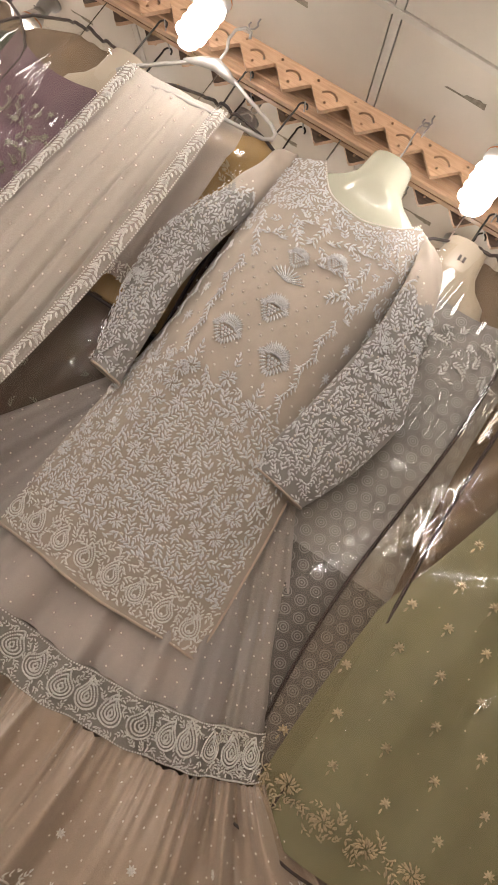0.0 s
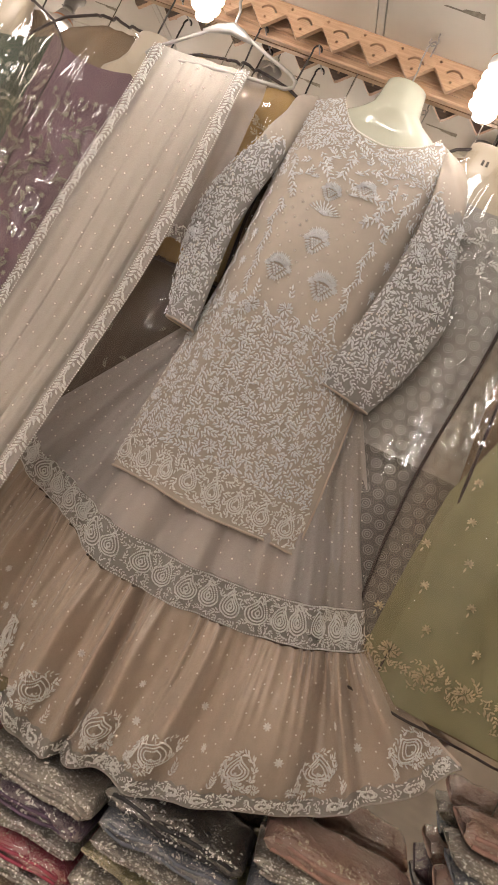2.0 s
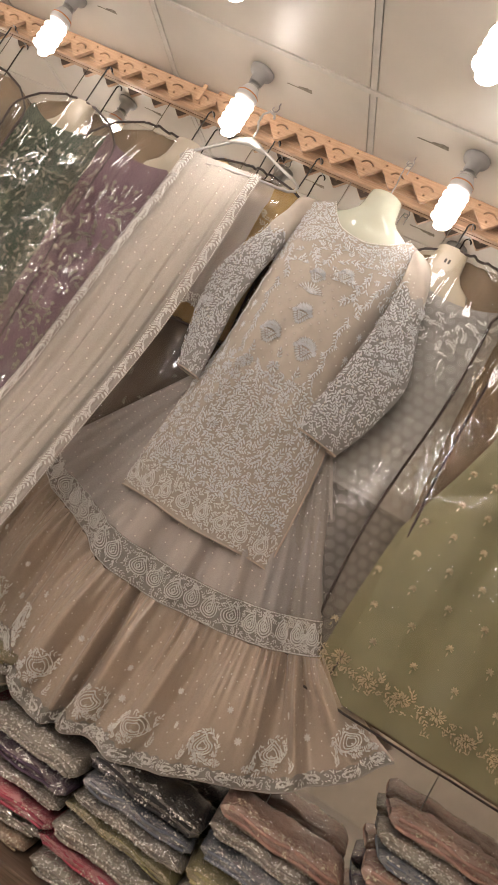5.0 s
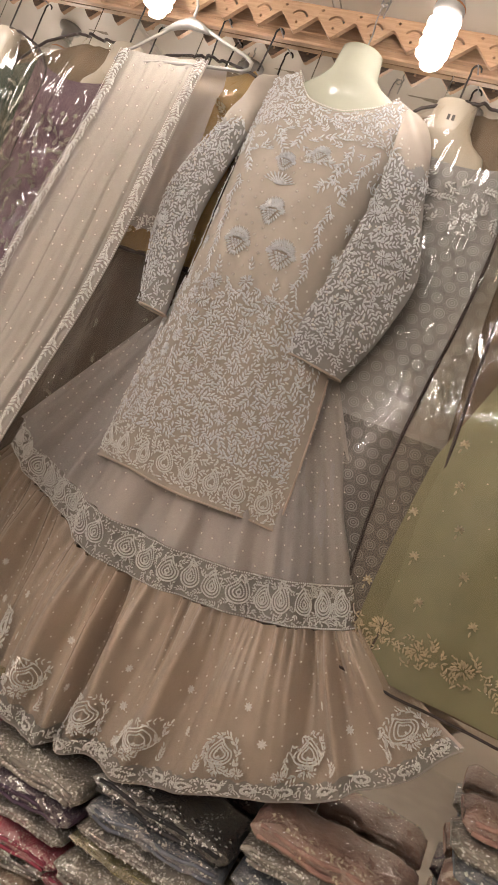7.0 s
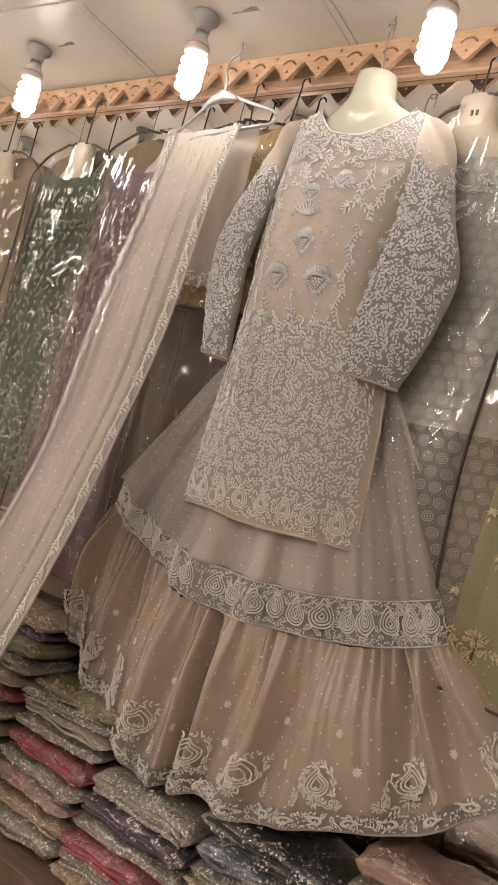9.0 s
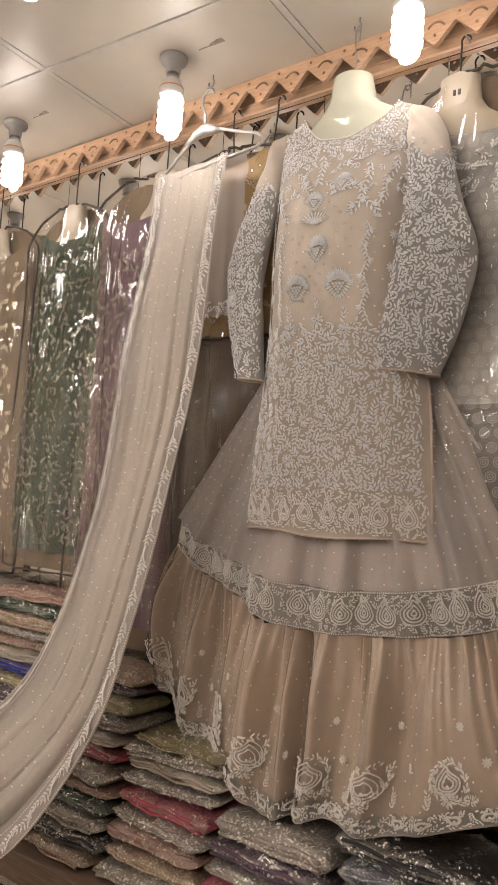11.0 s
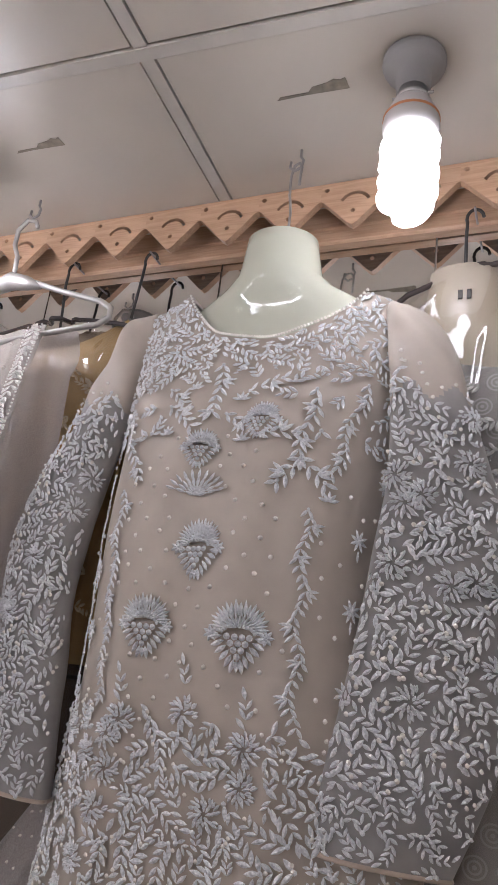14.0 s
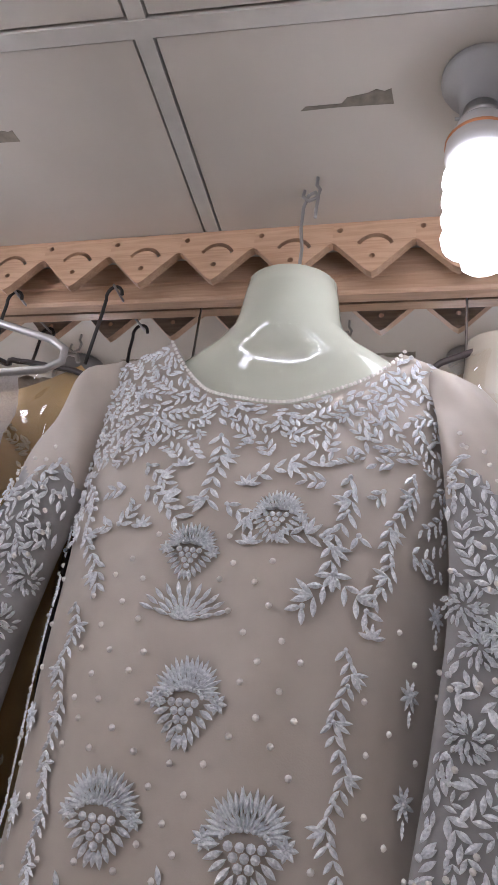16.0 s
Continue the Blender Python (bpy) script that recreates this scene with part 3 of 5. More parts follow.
# ---- bulbs in the ceiling ----
def bulb():
    t = thing("ceiling_bulb", "lit spiral energy-saving bulb in a white ceiling holder", "light bulb", "ceiling bulbs", (0, 0, 0))
    v, f = lathe([(0, 0), (0.033, 0), (0.033, -0.007), (0.030, -0.013), (0.019, -0.019), (0.0175, -0.040), (0.0, -0.040)], 28)
    link_mesh("holder", v, f, M_HOLDER, t)
    v, f = lathe([(0, -0.040), (0.0150, -0.040), (0.0150, -0.046), (0.0165, -0.047), (0.0165, -0.053), (0, -0.053)], 20)
    link_mesh("cap", v, f, M_STEEL, t, "dark metal bulb cap")
    for sx in (-1, 1):
        v, f = tube([(sx * 0.014, 0, -0.045), (sx * 0.021, 0, -0.045)], 0.0018, 6)
        link_mesh("pin", v, f, M_STEEL, t)
    v, f = lathe([(0.0150, -0.053), (0.0195, -0.056), (0.0215, -0.062), (0.0275, -0.074), (0.0290, -0.088), (0.0270, -0.096), (0, -0.096)], 28)
    base = link_mesh("ballast", v, f, M_WHITEPLASTIC, t)
    v, f = lathe([(0.0278, -0.0755), (0.0288, -0.0765), (0.0290, -0.0785), (0.0284, -0.0795)], 28)
    link_mesh("band", v, f, M_ORANGE, base, "orange printed band")
    pts = []
    turns, n = 4.5, 100
    for i in range(n + 1):
        q = i / n
        r = 0.0215 if q < 0.86 else 0.0215 * (1 - (q - 0.86) / 0.14 * 0.75)
        z = -0.103 - q * 0.088
        pts.append((r * math.cos(2 * math.pi * turns * q), r * math.sin(2 * math.pi * turns * q), z))
    v, f = tube(pts, 0.0088, 8)
    link_mesh("spiral_tube", v, f, M_TUBE, t, "glowing white glass spiral")
    return t


first = bulb()
first.location = (0.168, 3.592, CEIL)
# Bulbs at y 1.6 and 0.5 are unseen, added to spread the light.
for bx, by in ((-0.429, 3.592), (-1.038, 3.595), (-1.65, 3.595), (0.79, 3.592), (0.20, 3.07), (-0.30, 3.10), (-0.95, 3.08), (0.85, 3.08), (-0.35, 1.6), (0.9, 1.6), (0.3, 0.5)):
    copy_thing(first, pose(bx, by, CEIL, 0, 0, 40 * bx))


def tube_light(m):
    """An unseen fluorescent tube on a slim white batten, added as fill light."""
    t = thing("tube_light", "unseen lit fluorescent fill tube on a slim white batten", "tube light", "tube lights")
    part("batten", box_bm(-0.62, 0.62, -0.02, 0.02, 0.0, 0.022, 0.003), M_WHITEPLASTIC, t)
    for x in (-0.61, 0.61):
        part("end_cap", box_bm(x - 0.012, x + 0.012, -0.016, 0.016, -0.040, 0.0, 0.003), M_WHITEPLASTIC, t)
    v, f = tube([(-0.60, 0, -0.026), (0.60, 0, -0.026)], 0.013, 12)
    link_mesh("tube", v, f, M_FILLTUBE, t, "glowing white glass tube")
    t.matrix_basis = m
    return t


# Ceiling and west-wall tubes are invented: unseen fill and raking side light.
tl = tube_light(pose(-1.2, 0.3, CEIL - 0.022))
for m in (pose(0.0, 1.0, CEIL - 0.022), pose(-1.5, 1.5, CEIL - 0.022), pose(X0 + 0.022, 2.2, 1.45, 0, 90, 0)):
    copy_thing(tl, m)
# Upright tubes, also unseen, answer the bright streaks on the glossy neck.
for x in (-1.3, -0.25, 0.9):
    copy_thing(tl, pose(x, Y0 + 0.022, 1.35, 0, 90, 90))


# ---- the mannequin and the embroidered dress ----
mannequin = thing("mannequin", "glossy cream headless mannequin hung from a ceiling hook", "mannequin", at=(0, 3.70, 2.3))
rows = [(-0.003, 3.702, 2.4755, 0.028, 0.026), (-0.003, 3.702, 2.475, 0.040, 0.036), (-0.003, 3.702, 2.472, 0.0440, 0.040), (-0.003, 3.703, 2.456, 0.0460, 0.041),
        (-0.003, 3.705, 2.433, 0.050, 0.043), (-0.003, 3.707, 2.420, 0.055, 0.046), (-0.004, 3.712, 2.405, 0.074, 0.047), (-0.005, 3.716, 2.392, 0.100, 0.045),
        (-0.008, 3.720, 2.375, 0.128, 0.043), (-0.012, 3.722, 2.350, 0.146, 0.042), (-0.015, 3.722, 2.30, 0.148, 0.046), (-0.015, 3.720, 2.2, 0.138, 0.062), (-0.015, 3.718, 2.0, 0.13, 0.070), (-0.015, 3.72, 1.8, 0.13, 0.05)]
vs, fs = [], []
N = 40
for cx, cy, cz, rx, ry in rows:
    for i in range(N):
        a = 2 * math.pi * i / N
        vs.append((cx + rx * math.cos(a), cy + ry * math.sin(a), cz))
for j in range(len(rows) - 1):
    for i in range(N):
        fs.append((j * N + i, j * N + (i + 1) % N, (j + 1) * N + (i + 1) % N, (j + 1) * N + i))
fs.append(tuple(range(N)))
fs.append(tuple(range((len(rows) - 1) * N, len(rows) * N)))
ob = link_mesh("torso", vs, fs, M_FORM, mannequin)
hw = [(0.0, 3.702, 2.468), (0.001, 3.702, 2.52), (-0.002, 3.70, 2.545), (-0.001, 3.696, 2.568), (0.004, 3.692, 2.580), (0.011, 3.690, 2.582), (0.015, 3.689, 2.574), (0.014, 3.689, 2.560), (0.014, 3.689, 2.548)]
v, f = tube(hw, 0.0018, 8)
link_mesh("hook", v, f, M_STEEL, mannequin, "bright steel hook")

ceiling_hook = thing("ceiling_hook", "small screwed steel hook in the ceiling board", "hook", "ceiling hooks")
v, f = tube([(0.012, 3.689, CEIL), (0.012, 3.689, 2.590), (0.016, 3.689, 2.584), (0.014, 3.689, 2.574), (0.006, 3.689, 2.570), (-0.001, 3.689, 2.576), (0.0, 3.689, 2.584)], 0.0019, 8)
link_mesh("screw_hook", v, f, M_STEEL, ceiling_hook)

# kameez: front and back meet at the sides
ZK = [1.51, 1.60, 1.75, 1.87, 2.0, 2.1, 2.2, 2.3, 2.42]
XL = [-0.231, -0.224, -0.210, -0.196, -0.186, -0.186, -0.186, -0.190, -0.190]
XR = [0.203, 0.201, 0.192, 0.178, 0.160, 0.152, 0.148, 0.150, 0.152]
YF = [3.678, 3.664, 3.645, 3.630, 3.615, 3.610, 3.622, 3.652, 3.692]


def front(x, z):
    """Depth of the kameez front."""
    l, r = spline(ZK, XL, z), spline(ZK, XR, z)
    t = max(-1, min(1, (2 * x - l - r) / (r - l)))
    yf = spline(ZK, YF, z)
    drape = 0.004 * math.sin(x * 42 + z * 5) * max(0, 1 - abs(z - 1.75) / 0.4) + 0.003 * math.sin(x * 75 - z * 11 + 1)
    return 3.722 - (3.722 - yf) * (1 - abs(t) ** 3.4) + drape * (1 - abs(t) ** 4)


def top_edge(x):
    """Height of the neckline and shoulders at x."""
    t = (x + 0.002) / 0.108
    if abs(t) < 1:
        return 2.326 + 0.075 * abs(t) ** 2.6 + 0.006 * t * t * (1 if t < 0 else -1)
    return 2.401 + (0.006 if x < 0 else -0.006) - 0.30 * max(0, abs(x + 0.002) - 0.108)


def kameez_point(u, v, back=False):
    w = 2 * u - 1
    zb = 1.510 + 0.004 * math.sin(9 * u)
    xt = -0.019 + 0.171 * w
    zt = top_edge(xt) if not back else max(top_edge(xt), 2.392 - 0.30 * max(0, abs(xt) - 0.108))
    z = zt + (zb - zt) * v
    l, r = spline(ZK, XL, z), spline(ZK, XR, z)
    k = min(1.0, v * 5)
    x = (l + (r - l) * u) * k + xt * (1 - k)
    if back:
        return Vector((x, 3.724 + 0.036 * (1 - abs(w) ** 3), z))
    return Vector((x, front(x, z), z))


dress = thing("embroidered_dress", "beige bridal kameez and gharara with silver embroidery on a mannequin", "dress", at=(0, 3.72, 2.0))
v, f = grid(lambda u, w: kameez_point(u, w), 61, 91)
v2, f2 = grid(lambda u, w: kameez_point(u, w, True), 61, 31)
o = len(v)
shoulder = [(i, o + i, o + i + 1, i + 1) for i in range(60) if abs(v[i].x + 0.002) > 0.106]
kameez = link_mesh("kameez", v + v2, f + shoulder + [tuple(o + i for i in reversed(q)) for q in f2], M_KAMEEZ, dress, "beige net kameez over a satin lining")
# piped hem, side slit and neckline cord
hem = [kameez_point(i / 40, 1.0) + Vector((0, -0.001, 0)) for i in range(41)]
side_slit = [kameez_point(1.0, 1 - i / 20 * 0.36) + Vector((0.001, -0.001, 0)) for i in range(1, 21)]
v, f = tube(hem + side_slit, 0.0024, 6)
link_mesh("hem_piping", v, f, M_SATIN, kameez)


def flat_pos(a, b):
    return Vector((a, front(a, b), b))


neck_st = Stitch(flat_pos, 3)
for i in range(70):
    xx = -0.108 + 0.214 * i / 69
    neck_st.bead(xx, top_edge(xx) - 0.001, 0.0020)
neck_st.finish("neckline_edging", M_PEARL, kameez, "row of silver beads along the neckline")

st = Stitch(flat_pos, 5)
# worked motifs on the bodice
for mx, mz, ms in ((-0.061, 2.012, 0.029), (0.035, 2.010, 0.031), (-0.013, 2.085, 0.029), (-0.031, 2.186, 0.022), (0.029, 2.217, 0.022)):
    st.palmette(mx, mz, ms)
# an open fan of leaves between the two upper flowers
for k in range(11):
    t = radians(18 + 14.4 * k)
    for q in range(3):
        st.leaf(-0.026 + 0.011 * q * math.cos(t), 2.132 + 0.008 * q * math.sin(t), t, 0.012, 0.0034, False)
st.reserve(-0.026, 2.138, 0.026)


def vine(x0, z0, x1, z1, size=0.0105, sway=0.004):
    """A leaf chain from one place to another, with side buds."""
    length = math.hypot(x1 - x0, z1 - z0)
    ang = math.atan2(z1 - z0, x1 - x0)
    n = int(length / (size * 0.72))
    for i in range(n + 1):
        w = sway * math.sin(i * 0.8)
        x, z = x0 + (x1 - x0) * i / n - w * math.sin(ang), z0 + (z1 - z0) * i / n + w * math.cos(ang)
        for sgn in (1, -1):
            st.leaf(x, z, ang + sgn * st.rng.uniform(0.5, 0.8), size * st.rng.uniform(0.9, 1.15), size * 0.34, False)
        if i % 4 == 2:
            sgn = st.rng.choice((1, -1))
            for d in (0.6, 1.1, 1.6):
                st.leaf(x, z, ang + sgn * d, size * 1.25, size * 0.32, False)
        if i % 3 == 0:
            st.bead(x, z, size * 0.16)
        st.reserve(x, z, size * 0.85)


# leaf chains beside the panel, and the branches that fall from the yoke
vine(-0.142, 2.245, -0.104, 2.155, 0.012)
vine(-0.116, 2.140, -0.106, 1.94)
vine(-0.158, 2.17, -0.168, 1.94, 0.009)
vine(0.083, 2.125, 0.085, 1.935)
vine(0.074, 2.255, 0.070, 2.175, 0.013)
vine(0.070, 2.175, 0.052, 2.150, 0.014, 0.002)
vine(0.070, 2.175, 0.092, 2.152, 0.014, 0.002)
vine(0.118, 2.27, 0.098, 2.165, 0.012)
vine(0.030, 2.196, 0.060, 2.200, 0.013, 0.002)
vine(-0.080, 2.235, -0.048, 2.208, 0.014, 0.002)
vine(-0.088, 2.258, -0.060, 2.232, 0.012, 0.002)
vine(-0.030, 2.285, -0.026, 2.225, 0.013, 0.002)
vine(-0.012, 2.222, 0.006, 2.212, 0.012, 0.001)
vine(0.008, 2.250, 0.042, 2.262, 0.013, 0.002)
for x, z in ((-0.055, 2.255), (0.000, 2.240), (0.098, 2.135), (0.012, 2.19), (-0.075, 2.20)):
    for k in range(5):
        st.leaf(x, z, radians(90 + (k - 2) * 38), 0.0115, 0.0036, False)
    st.reserve(x, z, 0.010)
# small flower sprigs in the side panels
for x, z in ((0.137, 2.165), (0.122, 2.104), (0.121, 2.038), (0.121, 1.966), (-0.140, 2.06), (-0.139, 2.00)):
    for k in range(8):
        st.leaf(x, z, radians(90 + (k - 3.5) * 44), 0.0115, 0.0036, False)
    st.leaf(x, z - 0.009, radians(-90), 0.012, 0.003, False)
    st.bead(x, z, 0.0022)
    st.reserve(x, z, 0.013)
# flowers along the scalloped top of the worked skirt
for x, z in ((-0.078, 1.922), (-0.010, 1.935), (0.048, 1.912), (0.13, 1.915), (-0.15, 1.905)):
    st.rose(x, z, 0.017)
    st.spray(x, z + 0.016, radians(90), 3, 0.008, 0.1, 0.011)


def yoke(a, b):
    e = 0.004
    return b < top_edge(a) - e and b > 2.268 + 0.014 * math.sin(a * 75 + 0.6) + 0.20 * max(0, 0.05 - abs(a + 0.0)) and -0.178 < a < 0.142 or (b > 2.19 and b < top_edge(a) - 0.008 and (-0.178 < a < -0.135 or 0.118 < a < 0.143))


def skirt_part(a, b):
    l, r = spline(ZK, XL, b), spline(ZK, XR, b)
    lim = 1.928 + 0.012 * math.sin(a * 95 + 1)
    return 1.600 < b < lim and l + 0.012 < a < r - 0.012


def hem_band(a, b):
    l, r = spline(ZK, XL, b), spline(ZK, XR, b)
    return 1.518 < b < 1.602 and l + 0.006 < a < r - 0.006


def side_band(a, b):
    l = spline(ZK, XL, b)
    return 1.55 < b < 1.92 and l + 0.006 < a < l + 0.030


st.fill(yoke, (-0.18, 0.145, 2.18, 2.40), 9000, 0.0105, 6)
for k in range(75):
    x, z = st.rng.uniform(-0.2, 0.18), st.rng.uniform(1.63, 1.91)
    if skirt_part(x, z) and (round(x / st.cell), round(z / st.cell)) not in st.used and k % 3 == 0:
        st.rose(x, z, 0.016)
st.fill(skirt_part, (-0.23, 0.2, 1.6, 1.93), 13000, 0.0122, 9, 0.16)
st.fill(skirt_part, (-0.23, 0.2, 1.6, 1.93), 9000, 0.0082, 3, 0.2)
st.fill(yoke, (-0.18, 0.145, 2.18, 2.40), 9000, 0.0088, 5, 0.25)
st.fill(yoke, (-0.18, 0.145, 2.18, 2.40), 7000, 0.0066, 3, 0.2)
st.fill(lambda a, b: 2.195 < b < 2.30 and -0.12 < a < 0.112, (-0.12, 0.112, 2.195, 2.30), 170, 0.0105, 4, 0.2)
st.finish("embroidery", M_ZARI, kameez, "raised silver leaf and flower embroidery")
hb = Stitch(flat_pos, 6, cell=0.0021)
for k in range(8):
    hb.paisley(-0.205 + 0.053 * k, 1.553, 0.026, 0.3 * (-1) ** k, (-1) ** k)
hb.fill(hem_band, (-0.235, 0.205, 1.515, 1.605), 5000, 0.0095, 8, 0.35)
hb.fill(side_band, (-0.235, -0.15, 1.55, 1.92), 300, 0.0085, 6, 0.1)
hb.finish("border_embroidery", M_SILVER, kameez, "dense silver paisley border at the hem")
pp = Stitch(flat_pos, 7)
row = 0
z = 1.945
while z < 2.24:
    x = -0.175 + (0.013 if row % 2 else 0)
    while x < 0.145:
        ca = (round(x / st.cell), round(z / st.cell))
        if not any((ca[0] + i, ca[1] + j) in st.used for i in (-1, 0, 1) for j in (-1, 0, 1)):
            pp.bead(x + pp.rng.uniform(-0.003, 0.003), z + pp.rng.uniform(-0.003, 0.003), 0.0024)
        x += 0.026
    z += 0.0165
    row += 1
for k in range(900):
    x, z = pp.rng.uniform(-0.22, 0.195), pp.rng.uniform(1.6, 1.95)
    if skirt_part(x, z) and (round(x / st.cell), round(z / st.cell)) not in st.used:
        pp.bead(x, z, 0.0021, True)
pp.finish("pearl_scatter", M_PEARL, kameez, "scattered seed pearls")


# sleeves: flattened tubes along a bent centre line
def sleeve(name, ctrl, yaw, depth, seed, label):
    zs = [c[0] for c in ctrl][::-1]

    def val(i, z):
        return spline(zs, [c[i] for c in ctrl][::-1], z)
    zt, zb = ctrl[0][0], ctrl[-1][0]

    def pt(ang, z):
        cx, cy, w = val(1, z), val(2, z), val(3, z)
        ex, ey = w * math.cos(ang), depth * min(1, w / 0.03) * math.sin(ang)
        ripple = (0.0008 + 0.0032 * max(0, min(1, (z - 2.22) / 0.06))) * math.sin(z * 60 + ang * 3 + 1) + 0.0015 * math.sin(z * 37 - ang * 3)
        return Vector((cx + ex, cy + ey + ripple + ex * yaw, z - 0.10 * ex))
    v, f = grid(lambda u, q: pt(2 * math.pi * u, zt + (zb - zt) * q), 48, 150, True)
    ob = link_mesh(name, v, f, [M_KAMEEZ, M_GREYNET], dress, label)
    for p in ob.data.polygons:
        p.material_index = 1 if p.center.z < 2.258 + 0.010 * math.sin(p.center.x * 160) else 0
    v, f = tube([pt(2 * math.pi * i / 40, zb) for i in range(41)], 0.0022, 6)
    link_mesh("cuff_piping", v, f, M_SATIN, ob)
    v, f = grid(lambda u, q: pt(2 * math.pi * u, zb + 0.001) * (1 - q) + (Vector((val(1, zb), val(2, zb), zb + 0.012))) * q, 40, 3, True)
    link_mesh("cuff_lining", v, f, M_GREYNET, ob, "shaded inside of the sleeve")

    def pos(a, b):
        cx, w = val(1, b), val(3, b)
        t = max(-0.98, min(0.98, (a - cx) / w))
        return pt(-math.acos(t), b)

    def inside(a, b):
        cx, w = val(1, b), val(3, b)
        fade = 2.262 + 0.02 * math.sin(a * 90)
        return zb + 0.03 < b < fade and abs(a - cx) < w * 0.96

    def cuff(a, b):
        cx, w = val(1, b), val(3, b)
        return zb + 0.002 < b < zb + 0.062 and abs(a - cx) < w * 0.96
    # grey-looking net where the embroidery covers the sleeve
    s1 = Stitch(pos, seed)
    x0, x1 = min(val(1, z) - val(3, z) for z in zs), max(val(1, z) + val(3, z) for z in zs)
    for k in range(14):
        a, b = s1.rng.uniform(x0, x1), s1.rng.uniform(zb + 0.07, 2.24)
        if inside(a, b):
            s1.rose(a, b, 0.016)
    s1.fill(cuff, (x0, x1, zb, zb + 0.07), 900, 0.0090, 8, 0.4)
    s1.fill(inside, (x0, x1, zb + 0.03, 2.29), 9000, 0.0118, 8, 0.16)
    s1.fill(inside, (x0, x1, zb + 0.03, 2.27), 9000, 0.0078, 3, 0.2)
    s1.finish("sleeve_embroidery", M_ZARI, ob, "dense silver leaf embroidery")
    s2 = Stitch(pos, seed + 1)
    for k in range(420):
        a, b = s2.rng.uniform(x0, x1), s2.rng.uniform(zb + 0.06, 2.30)
        if inside(a, b - 0.02) and (round(a / s1.cell), round(b / s1.cell)) not in s1.used:
            s2.bead(a, b, 0.0023, True)
    s2.finish("sleeve_pearl_scatter", M_PEARL, ob, "seed pearls")
    return ob


sleeve("left_sleeve", [(2.400, -0.176, 3.722, 0.010), (2.385, -0.186, 3.718, 0.024), (2.34, -0.193, 3.710, 0.029), (2.26, -0.207, 3.700, 0.037), (2.17, -0.230, 3.692, 0.046), (2.07, -0.243, 3.684, 0.050),
                       (1.95, -0.230, 3.680, 0.044), (1.835, -0.213, 3.682, 0.035)], -0.15, 0.030, 21, "beige net sleeve with silver embroidery")
sleeve("right_sleeve", [(2.385, 0.140, 3.718, 0.010), (2.368, 0.152, 3.712, 0.024), (2.325, 0.169, 3.700, 0.033), (2.26, 0.182, 3.690, 0.038), (2.167, 0.198, 3.682, 0.049), (2.065, 0.209, 3.678, 0.069),
                        (1.96, 0.192, 3.678, 0.068), (1.90, 0.176, 3.680, 0.064), (1.835, 0.156, 3.688, 0.056)], 0.42, 0.022, 31, "beige net sleeve with silver embroidery, bent at the elbow")

# gharara: net skirt, lace band and gathered flounce on one flaring sheet
KS = [0, 0.12, 0.25, 0.33, 0.45, 0.58, 0.70, 0.82, 0.92, 1.0]
CURVES = {
    "top": ([-0.225, -0.19, -0.15, -0.10, -0.03, 0.04, 0.09, 0.14, 0.175, 0.197], [3.742] * 10, [1.84] * 10),
    "lace": ([-0.455, -0.36, -0.25, -0.19, -0.04, 0.09, 0.20, 0.29, 0.35, 0.394], [3.735, 3.722, 3.708, 3.70, 3.688, 3.688, 3.70, 3.728, 3.755, 3.780],
             [1.515, 1.465, 1.437, 1.412, 1.403, 1.410, 1.425, 1.446, 1.467, 1.484]),
    "gather": ([-0.462, -0.37, -0.255, -0.186, -0.038, 0.10, 0.225, 0.32, 0.385, 0.430], [3.733, 3.718, 3.703, 3.695, 3.682, 3.682, 3.695, 3.722, 3.748, 3.772],
               [1.447, 1.400, 1.366, 1.328, 1.315, 1.326, 1.342, 1.364, 1.388, 1.412]),
    "mid": ([-0.535, -0.39, -0.265, -0.205, -0.045, 0.10, 0.245, 0.375, 0.47, 0.535], [3.730, 3.708, 3.690, 3.675, 3.662, 3.662, 3.672, 3.698, 3.728, 3.757],
            [1.290, 1.225, 1.195, 1.16, 1.135, 1.15, 1.180, 1.225, 1.29, 1.345]),
    "hem": ([-0.485, -0.375, -0.265, -0.215, -0.055, 0.075, 0.25, 0.42, 0.57, 0.668], [3.728, 3.698, 3.676, 3.662, 3.650, 3.650, 3.658, 3.680, 3.712, 3.742],
            [1.135, 1.062, 1.035, 0.992, 0.962, 0.985, 1.022, 1.092, 1.20, 1.288]),
}


def curve_at(name, s):
    x, y, z = CURVES[name]
    return Vector((spline(KS, x, s), spline(KS, y, s), spline(KS, z, s)))


def panel_step(s):
    """The side panel hangs behind the front one and shows as a step."""
    return 0.018 / (1 + math.exp((s - 0.322) / 0.004))


def net_point(s, v):
    a, b = curve_at("top", s), curve_at("lace", s)
    p = a.lerp(b, v)
    p.y += v * (0.011 * math.sin(s * 46) + 0.007 * math.sin(s * 91 + 1) + 0.004 * math.sin(s * 150)) - 0.012 * math.exp(-((s - 0.45) / 0.02) ** 2) * -v
    return p


def lace_point(s, v):
    p = curve_at("lace", s).lerp(curve_at("gather", s), v)
    p.y += 0.007 * math.sin(s * 46) + 0.004 * math.sin(s * 91 + 1) + 0.012 * math.exp(-((s - 0.45) / 0.012) ** 2) + panel_step(s)
    return p


